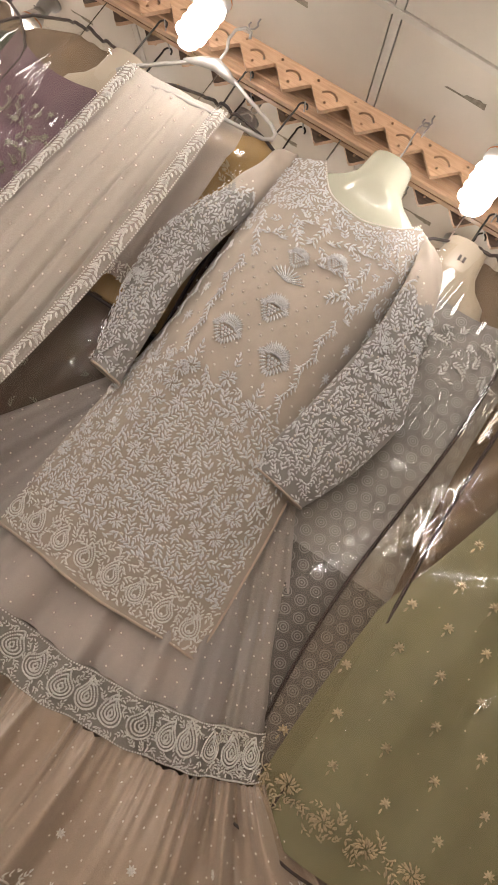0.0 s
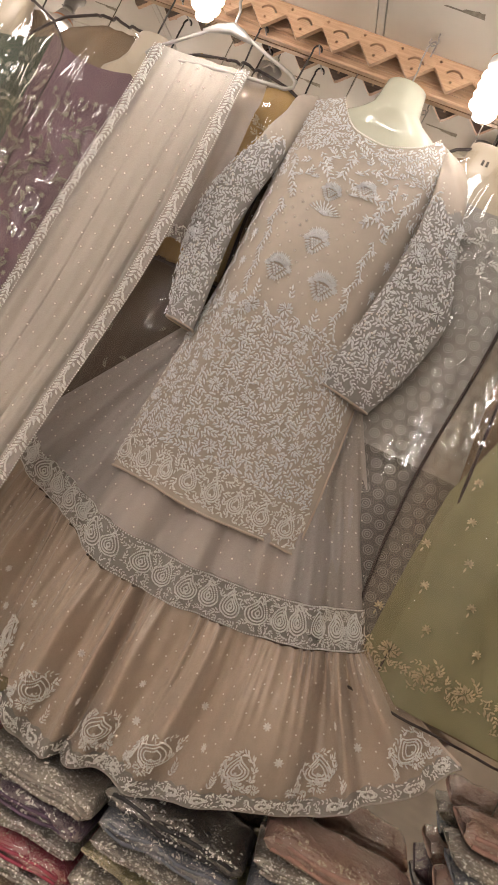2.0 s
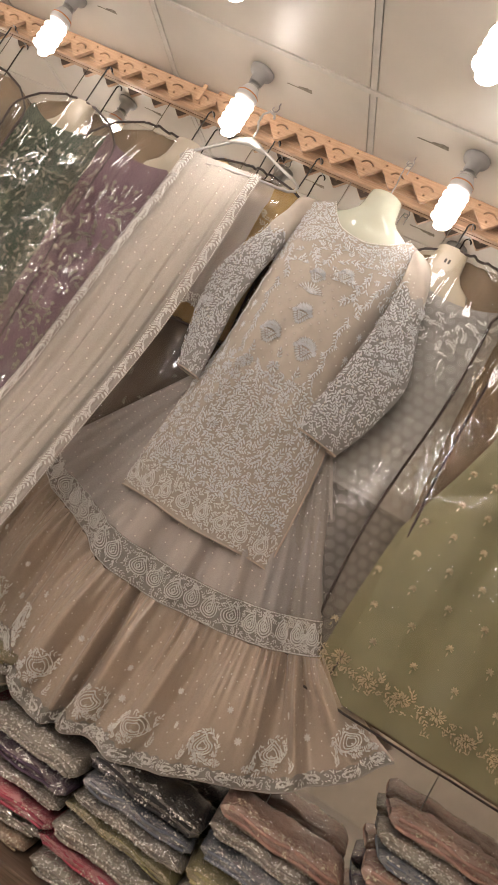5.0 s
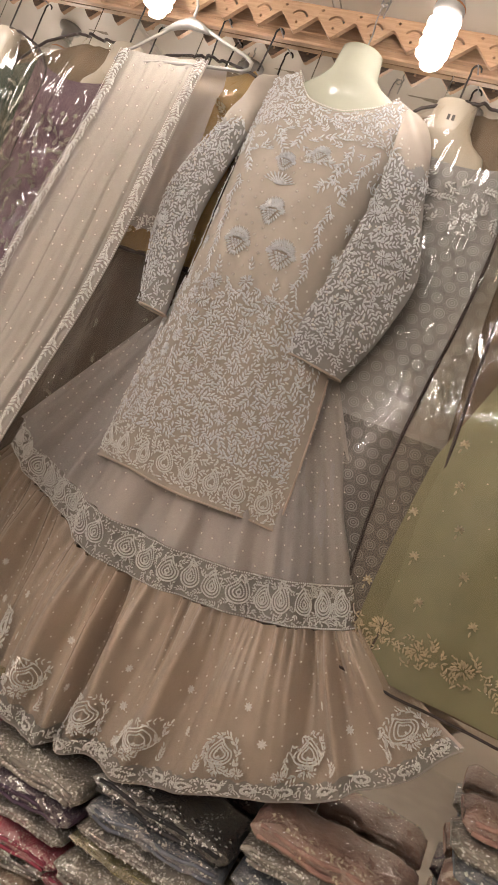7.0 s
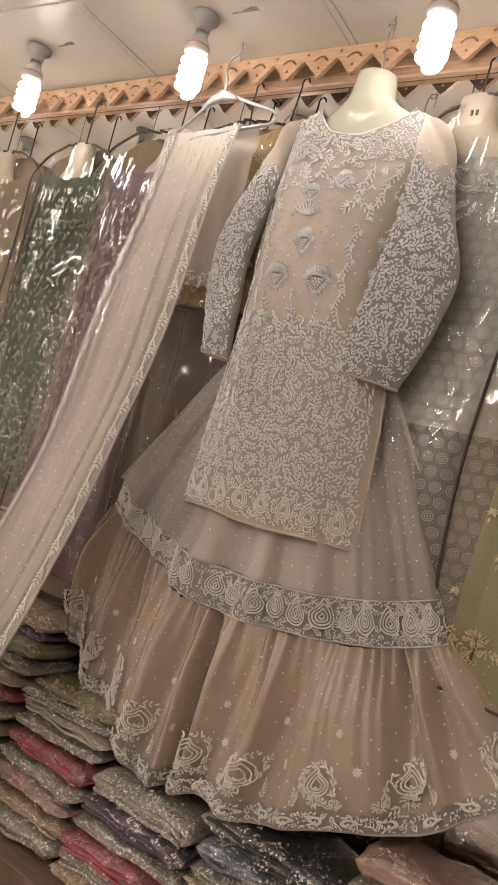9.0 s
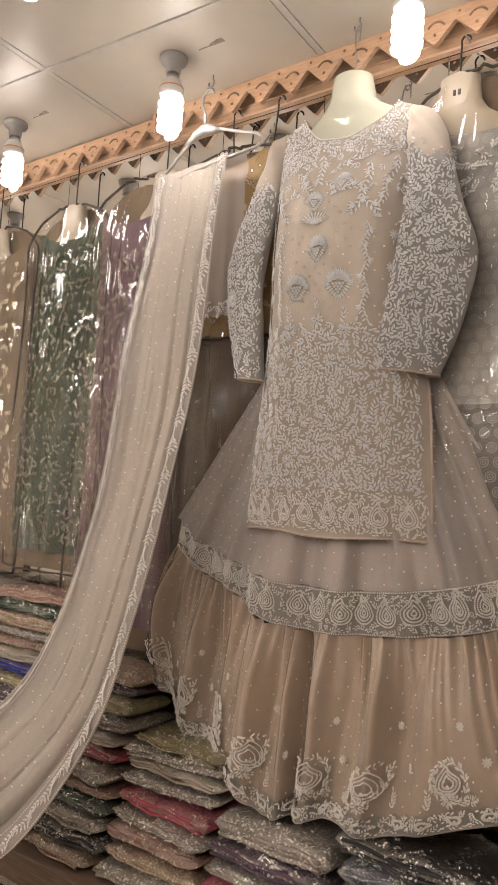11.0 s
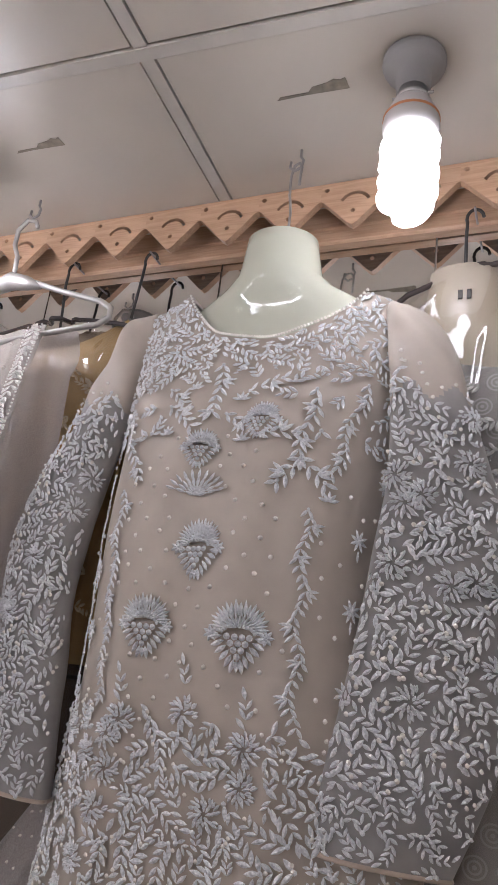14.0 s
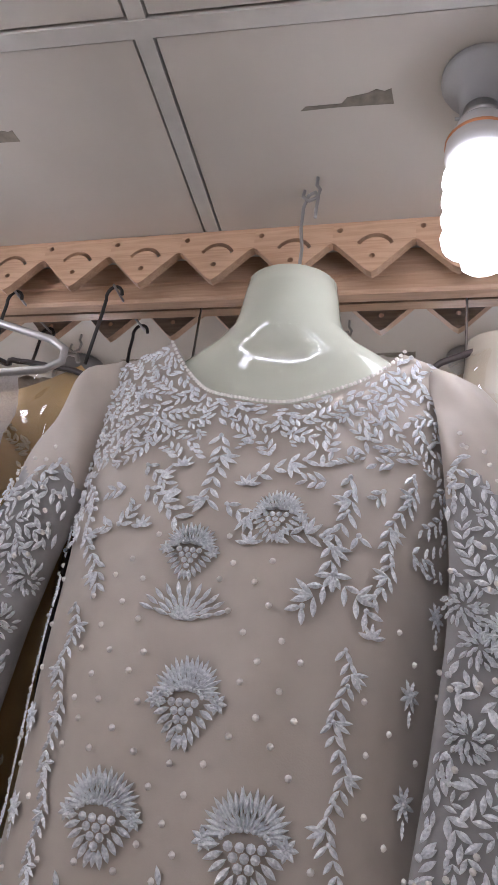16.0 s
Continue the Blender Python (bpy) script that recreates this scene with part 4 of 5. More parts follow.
def flounce_point(s, v):
    a, m, b = curve_at("gather", s), curve_at("mid", s), curve_at("hem", s)
    p = a * ((1 - v) * (1 - 2 * v)) + m * (4 * v * (1 - v)) + b * (v * (2 * v - 1))
    fine = (0.012 * math.sin(s * 190 + 5 * math.sin(s * 31)) + 0.006 * math.sin(s * 317 + 3 * math.sin(s * 53))) * math.exp(-v * 3.6)
    ph = s * 46 + 2.2 * math.sin(s * 13) + 1.1 * math.sin(s * 29) + 0.8 * v * math.sin(s * 9)
    fold = 0.033 * (math.sin(ph * 1.25) + 0.28 * math.sin(ph * 2.5 + 0.8)) * (0.25 + min(0.75, v * 2.2)) * (1 - 0.66 * v * v)
    fold += 0.012 * math.sin(s * 104 + 3 * v + 2 * math.sin(s * 23)) * min(1, v * 4) * math.exp(-v * 2.6)
    deep = 0.030 * math.exp(-((s - 0.45 - 0.02 * v) / 0.012) ** 2) + 0.016 * math.exp(-((s - 0.325 - 0.01 * v) / 0.010) ** 2)
    p.y += fine + fold + deep + panel_step(s) + 0.006 * math.sin(s * 46) * (1 - v)
    p.x += 0.006 * math.cos(ph) * v
    p.z += v * v * (0.004 * math.sin(ph + 0.6) + 0.009 * math.sin(s * 27))
    return p


gharara = tagged(link_mesh("gharara", *grid(net_point, 161, 24), M_NET, dress, "sheer beige net upper of the flared gharara"))
# opaque satin lining of the legs, seen below the kameez
v, f = grid(lambda u, q: net_point(0.30 + 0.44 * u, q) + Vector((0, 0.016 + 0.013 * math.sin(u * 26) * q + 0.02 * math.exp(-((u - 0.34) / 0.03) ** 2), 0)), 90, 14)
link_mesh("lining", v, f, M_SATIN, gharara, "beige satin lining")
v, f = grid(lace_point, 201, 8)
lace = link_mesh("lace_band", v, f, M_LACENET, gharara, "silver paisley lace band")
v, f = grid(flounce_point, 321, 48)
flounce = link_mesh("flounce", v, f, M_SATIN, gharara, "gathered beige satin flounce")
v, f = grid(lambda s, q: flounce_point(s, q) + Vector((0, -0.005 - 0.004 * q, -0.004 * q)), 321, 30)
overnet = link_mesh("net_overlay", v, f, sheer("flounce_net", (0.52, 0.45, 0.37), 0.13), gharara, "sheer net over the flounce")
v, f = tube([flounce_point(i / 240, 1.0) + Vector((0, -0.009, -0.004)) for i in range(241)], 0.0022, 6)
link_mesh("flounce_piping", v, f, M_BORDER, flounce)
v, f = grid(lambda s, q: flounce_point(s, 0.885 + 0.02 * math.sin(s * 150) ** 2 + (0.115 - 0.02 * math.sin(s * 150) ** 2) * q) + Vector((0, -0.0105, -0.004)), 321, 8)
link_mesh("hem_lace", v, f, M_LACENET, flounce, "grey lace band along the hem")

W_L = 0.90


def lace_pos(a, b):
    return lace_point(max(0.0, min(1.0, a / W_L)), max(0.0, min(1.0, -b / 0.085)))


ls = Stitch(lace_pos, 41, cell=0.0021)
for k in range(20):
    ls.paisley(0.022 + 0.045 * k + ls.rng.uniform(-0.004, 0.004), -0.043 + ls.rng.uniform(-0.004, 0.004), 0.031 * ls.rng.uniform(0.85, 1.1), (0.25 + ls.rng.uniform(-0.2, 0.2)) * (-1) ** k, (-1) ** k, 4)
for e in (-0.003, -0.082):
    for k in range(230):
        ls.bead(0.002 + k * 0.0039, e, 0.0018)
ls.fill(lambda a, b: 0.002 < a < 0.898 and -0.082 < b < -0.004, (0, 0.9, -0.08, -0.005), 3000, 0.0075, 6, 0.35)
ls.finish("lace_embroidery", M_SILVER, lace, "silver bead paisleys")

W_F = 1.15
H_F = 0.36


def fl_pos(a, b):
    return flounce_point(max(0.0, min(1.0, a / W_F)), max(0.0, min(1.0, 1 - b / H_F))) + Vector((0, -0.0115, -0.003))


fs_ = Stitch(fl_pos, 43, cell=0.0024)
k = 0
while k < 9:
    a = 0.06 + 0.13 * k
    flip = (-1) ** k
    for q in range(22):
        t = radians(-60 + 15 * q)
        r = 0.045 * (1 - q / 40)
        fs_.spray(a + flip * r * math.cos(t) * 0.75, 0.096 + r * math.sin(t) * 1.15, t + flip * 1.57, 2, 0.005, 0.2, 0.0105)
    fs_.paisley(a + flip * 0.002, 0.094, 0.032, 0.4 * flip, flip, 3)
    fs_.rose(a + flip * 0.004, 0.062, 0.016)
    fs_.rose(a + flip * 0.036, 0.056, 0.012)
    fs_.spray(a - flip * 0.030, 0.050, radians(70), 5, 0.006, 0.15, 0.009)
    fs_.spray(a + flip * 0.034, 0.066, radians(100), 5, 0.006, -0.2 * flip, 0.009)
    for q in range(8):
        fs_.leaf(a + 0.065, 0.125, q * math.pi / 4, 0.010, 0.004, False)
        fs_.leaf(a + 0.030, 0.200, q * math.pi / 4, 0.009, 0.0038, False)
    k += 1
for k in range(25):
    fs_.paisley(0.022 + 0.046 * k, 0.020, 0.013, 1.2 * (-1) ** k, 1, 2)
fs_.fill(lambda a, b: 0.002 < a < W_F - 0.002 and 0.003 < b < 0.038, (0, W_F, 0, 0.04), 5000, 0.0075, 5, 0.3)
fs_.finish("flounce_embroidery", M_SILVER, flounce, "silver paisley and flower border")
fp = Stitch(fl_pos, 44)
for j in range(13):
    for i in range(30):
        fp.bead(0.02 + i * 0.039 + (0.019 if j % 2 else 0) + fp.rng.uniform(-0.007, 0.007), 0.05 + j * 0.024 + fp.rng.uniform(-0.006, 0.006), 0.0021)
fp.finish("flounce_pearl_scatter", M_PEARL, flounce, "scattered pearls")


def net_pos(a, b):
    return net_point(max(0.0, min(1.0, a / W_L)), max(0.0, min(1.0, -b / 0.40))) + Vector((0, -0.002, 0))


npn = Stitch(net_pos, 45)
for j in range(14):
    for i in range(26):
        npn.bead(0.012 + i * 0.034 + (0.017 if j % 2 else 0) + npn.rng.uniform(-0.006, 0.006), -0.39 + j * 0.027 + npn.rng.uniform(-0.005, 0.005), 0.0020)
npn.finish("net_pearl_scatter", M_PEARL, gharara, "scattered pearls")

# ---- dupatta over its own hanger ----
dupatta = thing("dupatta", "long cream organza dupatta with embroidered silver borders, draped over a hanger", "scarf", at=(-0.43, 3.69, 2.37))
DK = [0, 0.14, 0.28, 0.38, 0.52, 0.64, 0.74, 0.84, 0.92, 1.0]
DL = ([-0.548, -0.560, -0.552, -0.560, -0.585, -0.605, -0.665, -0.78, -0.92, -1.10], [3.69, 3.665, 3.62, 3.595, 3.575, 3.54, 3.50, 3.46, 3.43, 3.40], [2.374, 2.129, 1.884, 1.691, 1.48, 1.30, 1.145, 1.02, 0.93, 0.86])
DR = ([-0.318, -0.290, -0.295, -0.308, -0.318, -0.320, -0.345, -0.42, -0.53, -0.72], [3.68, 3.62, 3.59, 3.575, 3.53, 3.46, 3.42, 3.385, 3.36, 3.34], [2.381, 2.135, 1.891, 1.717, 1.484, 1.284, 1.11, 0.95, 0.82, 0.70])


def dup_point(u, v):
    l = Vector([spline(DK, c, v) for c in DL])
    r = Vector([spline(DK, c, v) for c in DR])
    p = l.lerp(r, u)
    amp = 0.0085 * min(1, 0.25 + v * 2.0)
    ph = u * 23 + 1.6 * math.sin(u * 7) + v * 1.2
    p.y += amp * math.sin(ph) * math.sin(math.pi * min(1, max(0, u))) ** 0.5 + 0.25 * amp * math.sin(u * 57 + 2 - v * 3) + 0.006 * math.sin(v * 17 + u * 3)
    for c, wd in ((0.34, 0.012), (0.60, 0.010), (0.80, 0.012)):
        p.y += 0.012 * min(1, v * 3) * math.exp(-((u - c - 0.04 * math.sin(v * 3)) / wd) ** 2)
    return p


v, f = grid(dup_point, 141, 120)
cloth = link_mesh("cloth", v, f, M_ORGANZA, dupatta)
v, f = grid(lambda u, q: dup_point(0.07 + 0.63 * u, q * 0.95) + Vector((0.0, 0.022 + 0.006 * math.sin(u * 40), 0)), 61, 80)
link_mesh("under_fold", v, f, M_ORGANZAFOLD, dupatta, "second layer of the folded organza")
# the tail that falls behind the hanger bar
def tail_point(u, q):
    return Vector((-0.53 + 0.25 * u + 0.02 * q, 3.70 + 0.012 * math.sin(math.pi * min(1, q * 6)) + 0.008 * math.sin(u * 30) * q, 2.378 + 0.004 * math.sin(math.pi * u) - 0.385 * q))


v, f = grid(tail_point, 40, 30)
tail = link_mesh("tail", v, f, M_NET, dupatta, "shorter sheer end hanging behind")
ts = Stitch(lambda a, b: tail_point(max(0, min(1, a / 0.25)), max(0, min(1, -b / 0.385))) + Vector((0, -0.002, 0)), 53)
ts.fill(lambda a, b: b < -0.352, (0, 0.25, -0.384, -0.35), 700, 0.008, 5, 0.3)
ts.finish("tail_border", M_SILVER, tail, "silver embroidered end border")
LEN_D = 1.75


def dpos(a, b):
    return dup_point(max(0.0, min(1.0, a / 0.25)), max(0.0, min(1.0, -b / LEN_D))) + Vector((0, -0.003, 0))


for e0, e1 in ((0.0, 0.108), (0.892, 1.0)):
    v, f = grid(lambda u, q: dup_point(e0 + (e1 - e0) * u, q) + Vector((0, -0.0022, 0)), 12, 120)
    link_mesh("braid", v, f, M_BORDER, cloth, "silver braid border")
ds = Stitch(dpos, 51, cell=0.0022)
for side, (lo, hi) in enumerate(((0.002, 0.026), (0.224, 0.248))):
    for k in range(215):
        b, a = -0.006 - k * 0.0081, (lo + hi) / 2 + 0.0035 * math.sin(k * 0.75)
        for sgn in (1, -1):
            ds.leaf(a, b, -math.pi / 2 + sgn * (0.85 + 0.15 * math.sin(k * 0.75)), 0.0150 + 0.0015 * math.sin(k * 1.7), 0.0050, False)
        if k % 5 == 0:
            ds.rose(a, b, 0.0065)
    for k in range(330):
        for e in (lo - 0.001, hi + 0.001):
            ds.bead(e, -0.004 - k * 0.0053, 0.0016)
ds.finish("border", M_SILVER, cloth, "silver embroidered borders")
dp = Stitch(dpos, 52)
for j in range(48):
    for i in range(5):
        dp.bead(0.047 + i * 0.037 + (0.018 if j % 2 else 0) + dp.rng.uniform(-0.010, 0.010), -0.03 - j * 0.036 + dp.rng.uniform(-0.010, 0.010), 0.0022)
dp.finish("dupatta_pearl_scatter", M_PEARL, cloth, "scattered pearls")

hanger = thing("dupatta_hanger", "silver plastic clothes hanger hooked to the ceiling", "hanger", at=(-0.40, 3.67, 2.45))
frame_pts = [(-0.555, 3.70, 2.345), (-0.565, 3.70, 2.352), (-0.556, 3.70, 2.365), (-0.50, 3.695, 2.405), (-0.44, 3.69, 2.447), (-0.40, 3.686, 2.462), (-0.36, 3.684, 2.452), (-0.30, 3.68, 2.428), (-0.235, 3.676, 2.405),
             (-0.216, 3.674, 2.392), (-0.216, 3.674, 2.379), (-0.232, 3.675, 2.371), (-0.32, 3.68, 2.368), (-0.44, 3.69, 2.362), (-0.53, 3.70, 2.350), (-0.555, 3.70, 2.345)]
v, f = tube(frame_pts, 0.0042, 10)
link_mesh("hanger_frame", v, f, M_SILVERPLASTIC, hanger)
v, f = tube([(-0.462, 3.69, 2.436), (-0.43, 3.688, 2.452), (-0.40, 3.686, 2.460), (-0.37, 3.684, 2.452), (-0.345, 3.683, 2.443)], [0.004, 0.010, 0.013, 0.010, 0.004], 10)
link_mesh("hanger_centre", v, f, M_SILVERPLASTIC, hanger)
v, f = tube([(-0.40, 3.686, 2.47), (-0.402, 3.686, 2.50), (-0.412, 3.686, 2.52), (-0.412, 3.686, 2.545), (-0.398, 3.686, 2.560), (-0.383, 3.686, 2.556), (-0.378, 3.686, 2.545)], 0.0034, 8)
link_mesh("hanger_hook", v, f, M_SILVERPLASTIC, hanger)
ch2 = copy_thing(ceiling_hook, pose(-0.396, -0.003, -0.008))

# ---- bagged garments along the mirror ----
def bagged(name, label, cx, hw, ztop, zbot, cloth_mat, colour_label, neck=True, seed=1, emb=None, film=M_FILM, piping=True, garment=None, y=3.776, lean=0.0, nick=0.0, lower=None, flare=0.16):
    """A garment on a bust form inside a clear bag, hung by a wire hook."""
    t = thing(name, label, "garment bag", "bagged garments", (cx, y, ztop))
    rng = random.Random(seed)
    ph = rng.uniform(0, 6)

    def outline(z):
        q = (ztop - z) / (ztop - zbot)
        sh = min(1.0, (max(0.0, q) / 0.085)) ** 0.55
        return hw * (0.30 + 0.70 * sh) * (1 + 0.05 * math.sin(q * 7 + ph))

    def bag(u, q, off=0.0):
        z = ztop - (ztop - zbot) * q
        w = outline(z)
        x = cx + lean * q + (2 * u - 1) * w
        bulge = (1 - abs(2 * u - 1) ** 2.5)
        k = math.sin(u * 19 + ph + 3 * q) * 0.006 + math.sin(u * 37 - 5 * q) * 0.003 + math.sin(q * 24 + u * 8 + ph) * 0.004
        return Vector((x, y - 0.030 * bulge * min(1, q * 6 + 0.2) + k * bulge + off, z))
    g0, g1, gw = garment or (0.075, 0.95, 0.90)

    def cloth_pt(u, q):
        qq = g0 + (g1 - g0) * q
        z = ztop - (ztop - zbot) * qq
        w = outline(z) * gw * (1 - flare + flare * min(1, q * (1.6 if flare < 0.3 else 1.0)))
        x = cx + lean * qq + (2 * u - 1) * w
        zz = z + 0.05 * (1 - q) ** 8 * (abs(2 * u - 1) ** 2 - 0.5)
        return Vector((x, y - 0.020 * (1 - abs(2 * u - 1) ** 2) + 0.006 * math.sin(u * 24 + ph) * q + 0.004, zz))
    v, f = grid(cloth_pt, 50, 50)
    v2, f2 = grid(lambda u, q: cloth_pt(u, q) + Vector((0, 0.016 * (1 - abs(2 * u - 1) ** 4) + 0.004, 0)), 24, 24)
    o = len(v)
    body = link_mesh("garment", v + v2, f + [tuple(o + i for i in p) for p in f2], cloth_mat, t, colour_label)
    if lower:
        v, f = grid(lambda u, q: cloth_pt(u, (lower[0] - g0) / (g1 - g0) * (1 - q) + q) + Vector((0, -0.004, 0)), 40, 24)
        link_mesh("lower_panel", v, f, lower[1], t, "darker lower panel")
    if neck:
        rows = [(0.036, 0.022, ztop + 0.004), (0.041, 0.026, ztop), (0.044, 0.028, ztop - 0.03), (0.047, 0.028, ztop - 0.055), (0.06, 0.026, ztop - 0.078), (0.09, 0.016, ztop - 0.10), (0.10, 0.006, ztop - 0.13)]
        vs, fs = [], []
        for rx, ry, rz in rows:
            for i in range(24):
                a = 2 * math.pi * i / 24
                vs.append((cx + nick + rx * math.cos(a), y + ry * math.sin(a) * 0.8 + 0.002, rz))
        for j in range(len(rows) - 1):
            for i in range(24):
                fs.append((j * 24 + i, j * 24 + (i + 1) % 24, (j + 1) * 24 + (i + 1) % 24, (j + 1) * 24 + i))
        fs.append(tuple(range(24)))
        link_mesh("bust_form", vs, fs, M_FORMCARD, t, "ivory plastic bust form")
    if emb:
        emb(t, body, cloth_pt, rng)
    v, f = grid(lambda u, q: Vector((bag(u, q).x, y + 0.027 + 0.003 * math.sin(u * 21 + q * 9 + ph), bag(u, q).z)), 30, 40)
    link_mesh("bag_back", v, f, M_BAGBACK, t, "tan cloth back of the bag")
    v, f = grid(lambda u, q: bag(u, q, -0.006), 44, 60)
    cover = link_mesh("cover", v, f, film, t, "clear creased plastic cover")
    cover.visible_shadow = False
    if piping:
        line = [bag(0, 1 - i / 40, -0.006) for i in range(41)] + [bag(i / 24, 0, -0.006) for i in range(1, 24)] + [bag(1, i / 40, -0.006) for i in range(41)]
        v, f = tube(line, 0.0036, 6)
        link_mesh("piping", v, f, M_PIPING, cover, "dark bound edge")
        v, f = tube([bag(i / 24, 1, -0.006) for i in range(25)], 0.003, 6)
        link_mesh("bottom_piping", v, f, M_PIPING, cover, "dark bound lower edge")
    hk = [(cx + nick, y, ztop), (cx + nick, 3.777, 2.505), (cx + nick + 0.001, 3.777, 2.525)] + [(cx + nick + 0.010 - 0.010 * math.cos(radians(a)), 3.777, 2.530 + 0.013 * math.sin(radians(a))) for a in range(0, 200, 25)]
    v, f = tube(hk, 0.0021, 8)
    link_mesh("wire_hook", v, f, M_BLACKWIRE, t, "dark wire hook")
    v, f = tube([(cx + nick + 0.010, 3.801, 2.539), (cx + nick + 0.010, 3.770, 2.541)], 0.0016, 6)
    link_mesh("nail", v, f, M_STEEL, t, "nail in the batten")
    return t


def sprig_emb(material, region, size=0.009, tries=900, seed=3, label="floral thread embroidery", pitch=None):
    def run(t, body, cloth_pt, rng):
        W, H = 0.3, 1.0

        def pos(a, b):
            return cloth_pt(max(0, min(1, a / W)), max(0, min(1, -b / H))) + Vector((0, -0.0015, 0))
        s = Stitch(pos, seed, cell=0.0028)
        if pitch:
            j = 0
            z = -H * region[2]
            while z > -H * region[3]:
                a = W * region[0] + (pitch / 2 if j % 2 else 0)
                while a < W * region[1]:
                    for k in range(6):
                        s.leaf(a, z, radians(60 * k + 15), size, size * 0.42, False)
                    s.leaf(a, z - size, radians(-90), size * 0.9, size * 0.3, False)
                    s.bead(a, z, size * 0.25)
                    a += pitch
                z -= pitch * 1.25
                j += 1
        s.fill(lambda a, b: W * region[0] < a < W * region[1] and -H * region[3] < b < -H * region[2], (0, W, -H, 0), tries, size, 6, 0.25)
        s.finish("embroidery", material, body, label)
    return run


def green_emb(t, body, cloth_pt, rng):
    W, H = 0.44, 1.0

    def pos(a, b):
        return cloth_pt(max(0, min(1, a / W)), max(0, min(1, -b / H))) + Vector((0, -0.002, 0))
    s = Stitch(pos, 77)
    for j in range(7):
        for i in range(6):
            a, b = 0.03 + i * 0.074 + (0.037 if j % 2 else 0), -0.78 + j * 0.105
            for k in range(7):
                s.leaf(a, b, radians(90 + (k - 3) * 42), 0.0105, 0.0042, False)
            s.bead(a, b + 0.002, 0.004)
            s.leaf(a, b - 0.012, radians(-90), 0.012, 0.004, False)
            s.bead(a + 0.037, b + 0.03, 0.0018)
    for k in range(8):
        a = 0.02 + 0.056 * k
        s.rose(a, -0.885 + 0.012 * math.sin(k * 2), 0.020)
        s.spray(a + 0.01, -0.885, radians(60), 5, 0.008, 0.3, 0.012)
        s.spray(a + 0.03, -0.895, radians(-20), 4, 0.008, -0.3, 0.011)
    s.fill(lambda a, b: -0.935 - 0.02 * math.sin(a * 110) < b < -0.86, (0, W, -0.96, -0.85), 500, 0.009, 5, 0.4)
    s.finish("embroidery", M_GOLD, body, "gold floral sprigs and scalloped border")


M_BEIGECLOTH = mat("tan_cloth", (0.19, 0.145, 0.095), 0.6, 0, 0.12, 30, 500, 0.2)
M_DGREEN = mat("dark_green_cloth", (0.022, 0.045, 0.022), 0.5, 0, 0.2, 30, 500, 0.2, sheen=0.1)
M_PURPLE = mat("purple_cloth", (0.125, 0.062, 0.092), 0.5, 0, 0.14, 30, 500, 0.2, sheen=0.2)
M_GOLDCLOTH = mat("gold_cloth", (0.42, 0.28, 0.11), 0.45, 0.1, 0.15, 30, 400, 0.2)
M_BROWNCLOTH = mat("dark_brown_cloth", (0.105, 0.075, 0.055), 0.6, 0, 0.2, 30, 400, 0.2)
M_RINGS = rings("ring_worked_grey", (0.30, 0.29, 0.285), (0.41, 0.41, 0.41), 0.030)
M_RINGSDARK = rings("ring_worked_dark_grey", (0.13, 0.12, 0.115), (0.30, 0.295, 0.29), 0.030)
M_OLIVE = mat("olive_green_cloth", (0.25, 0.25, 0.14), 0.5, 0, 0.1, 20, 500, 0.15, sheen=0.2)

bagged("bagged_outfit", "tan outfit with gold work in a clear bag with dark piping", -1.325, 0.205, 2.395, 1.305, M_BEIGECLOTH, "tan embroidered cloth", True, 11, sprig_emb(M_GOLD, (0.1, 0.9, 0.05, 0.95), 0.011, 120, 3, "gold flower sprigs", 0.055), nick=-0.02)
bagged("bagged_outfit", "dark green outfit with silver flowers in a clear shiny bag", -0.985, 0.195, 2.405, 1.33, M_DGREEN, "dark green cloth", True, 12, sprig_emb(M_PALETHREAD, (0.02, 0.98, 0.05, 0.98), 0.0058, 500, 4, "pale flower embroidery over the dark green", 0.030), nick=0.015)
bagged("bagged_outfit", "mauve purple outfit with silver flowers in a clear shiny bag", -0.700, 0.195, 2.428, 1.16, M_PURPLE, "purple cloth", True, 13, sprig_emb(M_PALETHREAD, (0.05, 0.95, 0.09, 0.95), 0.0078, 420, 5, "silver flower embroidery", 0.036), nick=0.095)
bagged("bagged_outfit", "gold tan blouse with sheer sleeves in a clear bag", -0.370, 0.165, 2.432, 1.95, M_GOLDCLOTH, "gold tan cloth", False, 14, sprig_emb(M_GOLD, (0.05, 0.95, 0.1, 0.97), 0.010, 100, 6, "gold leaf sprigs"), nick=0.12, y=3.768, garment=(0.05, 0.97, 0.95))
bagged("bagged_outfit", "dark brown outfit in a clear bag", -0.385, 0.185, 2.40, 1.14, M_BROWNCLOTH, "dark brown cloth", False, 15, sprig_emb(M_PALETHREAD, (0.05, 0.95, 0.4, 0.95), 0.006, 60, 8, "thin gold sprigs"), nick=0.0, y=3.790)
bagged("bagged_outfit", "grey outfit worked with silver rings in a clear glossy bag", 0.262, 0.185, 2.455, 1.37, M_RINGS, "grey cloth worked with rings", True, 16, sprig_emb(M_ZARI, (0.05, 0.98, 0.03, 0.17), 0.010, 420, 9, "silver embroidered yoke"), nick=-0.060, garment=(0.10, 0.97, 0.94), lower=(0.622, M_RINGSDARK))
bagged("bagged_outfit", "olive green outfit with gold sprigs in a tan bag", 0.660, 0.295, 2.43, 1.325, M_OLIVE, "olive green cloth", True, 17, green_emb, M_FILMBROWN, garment=(0.33, 0.99, 1.17), y=3.770, flare=0.60)
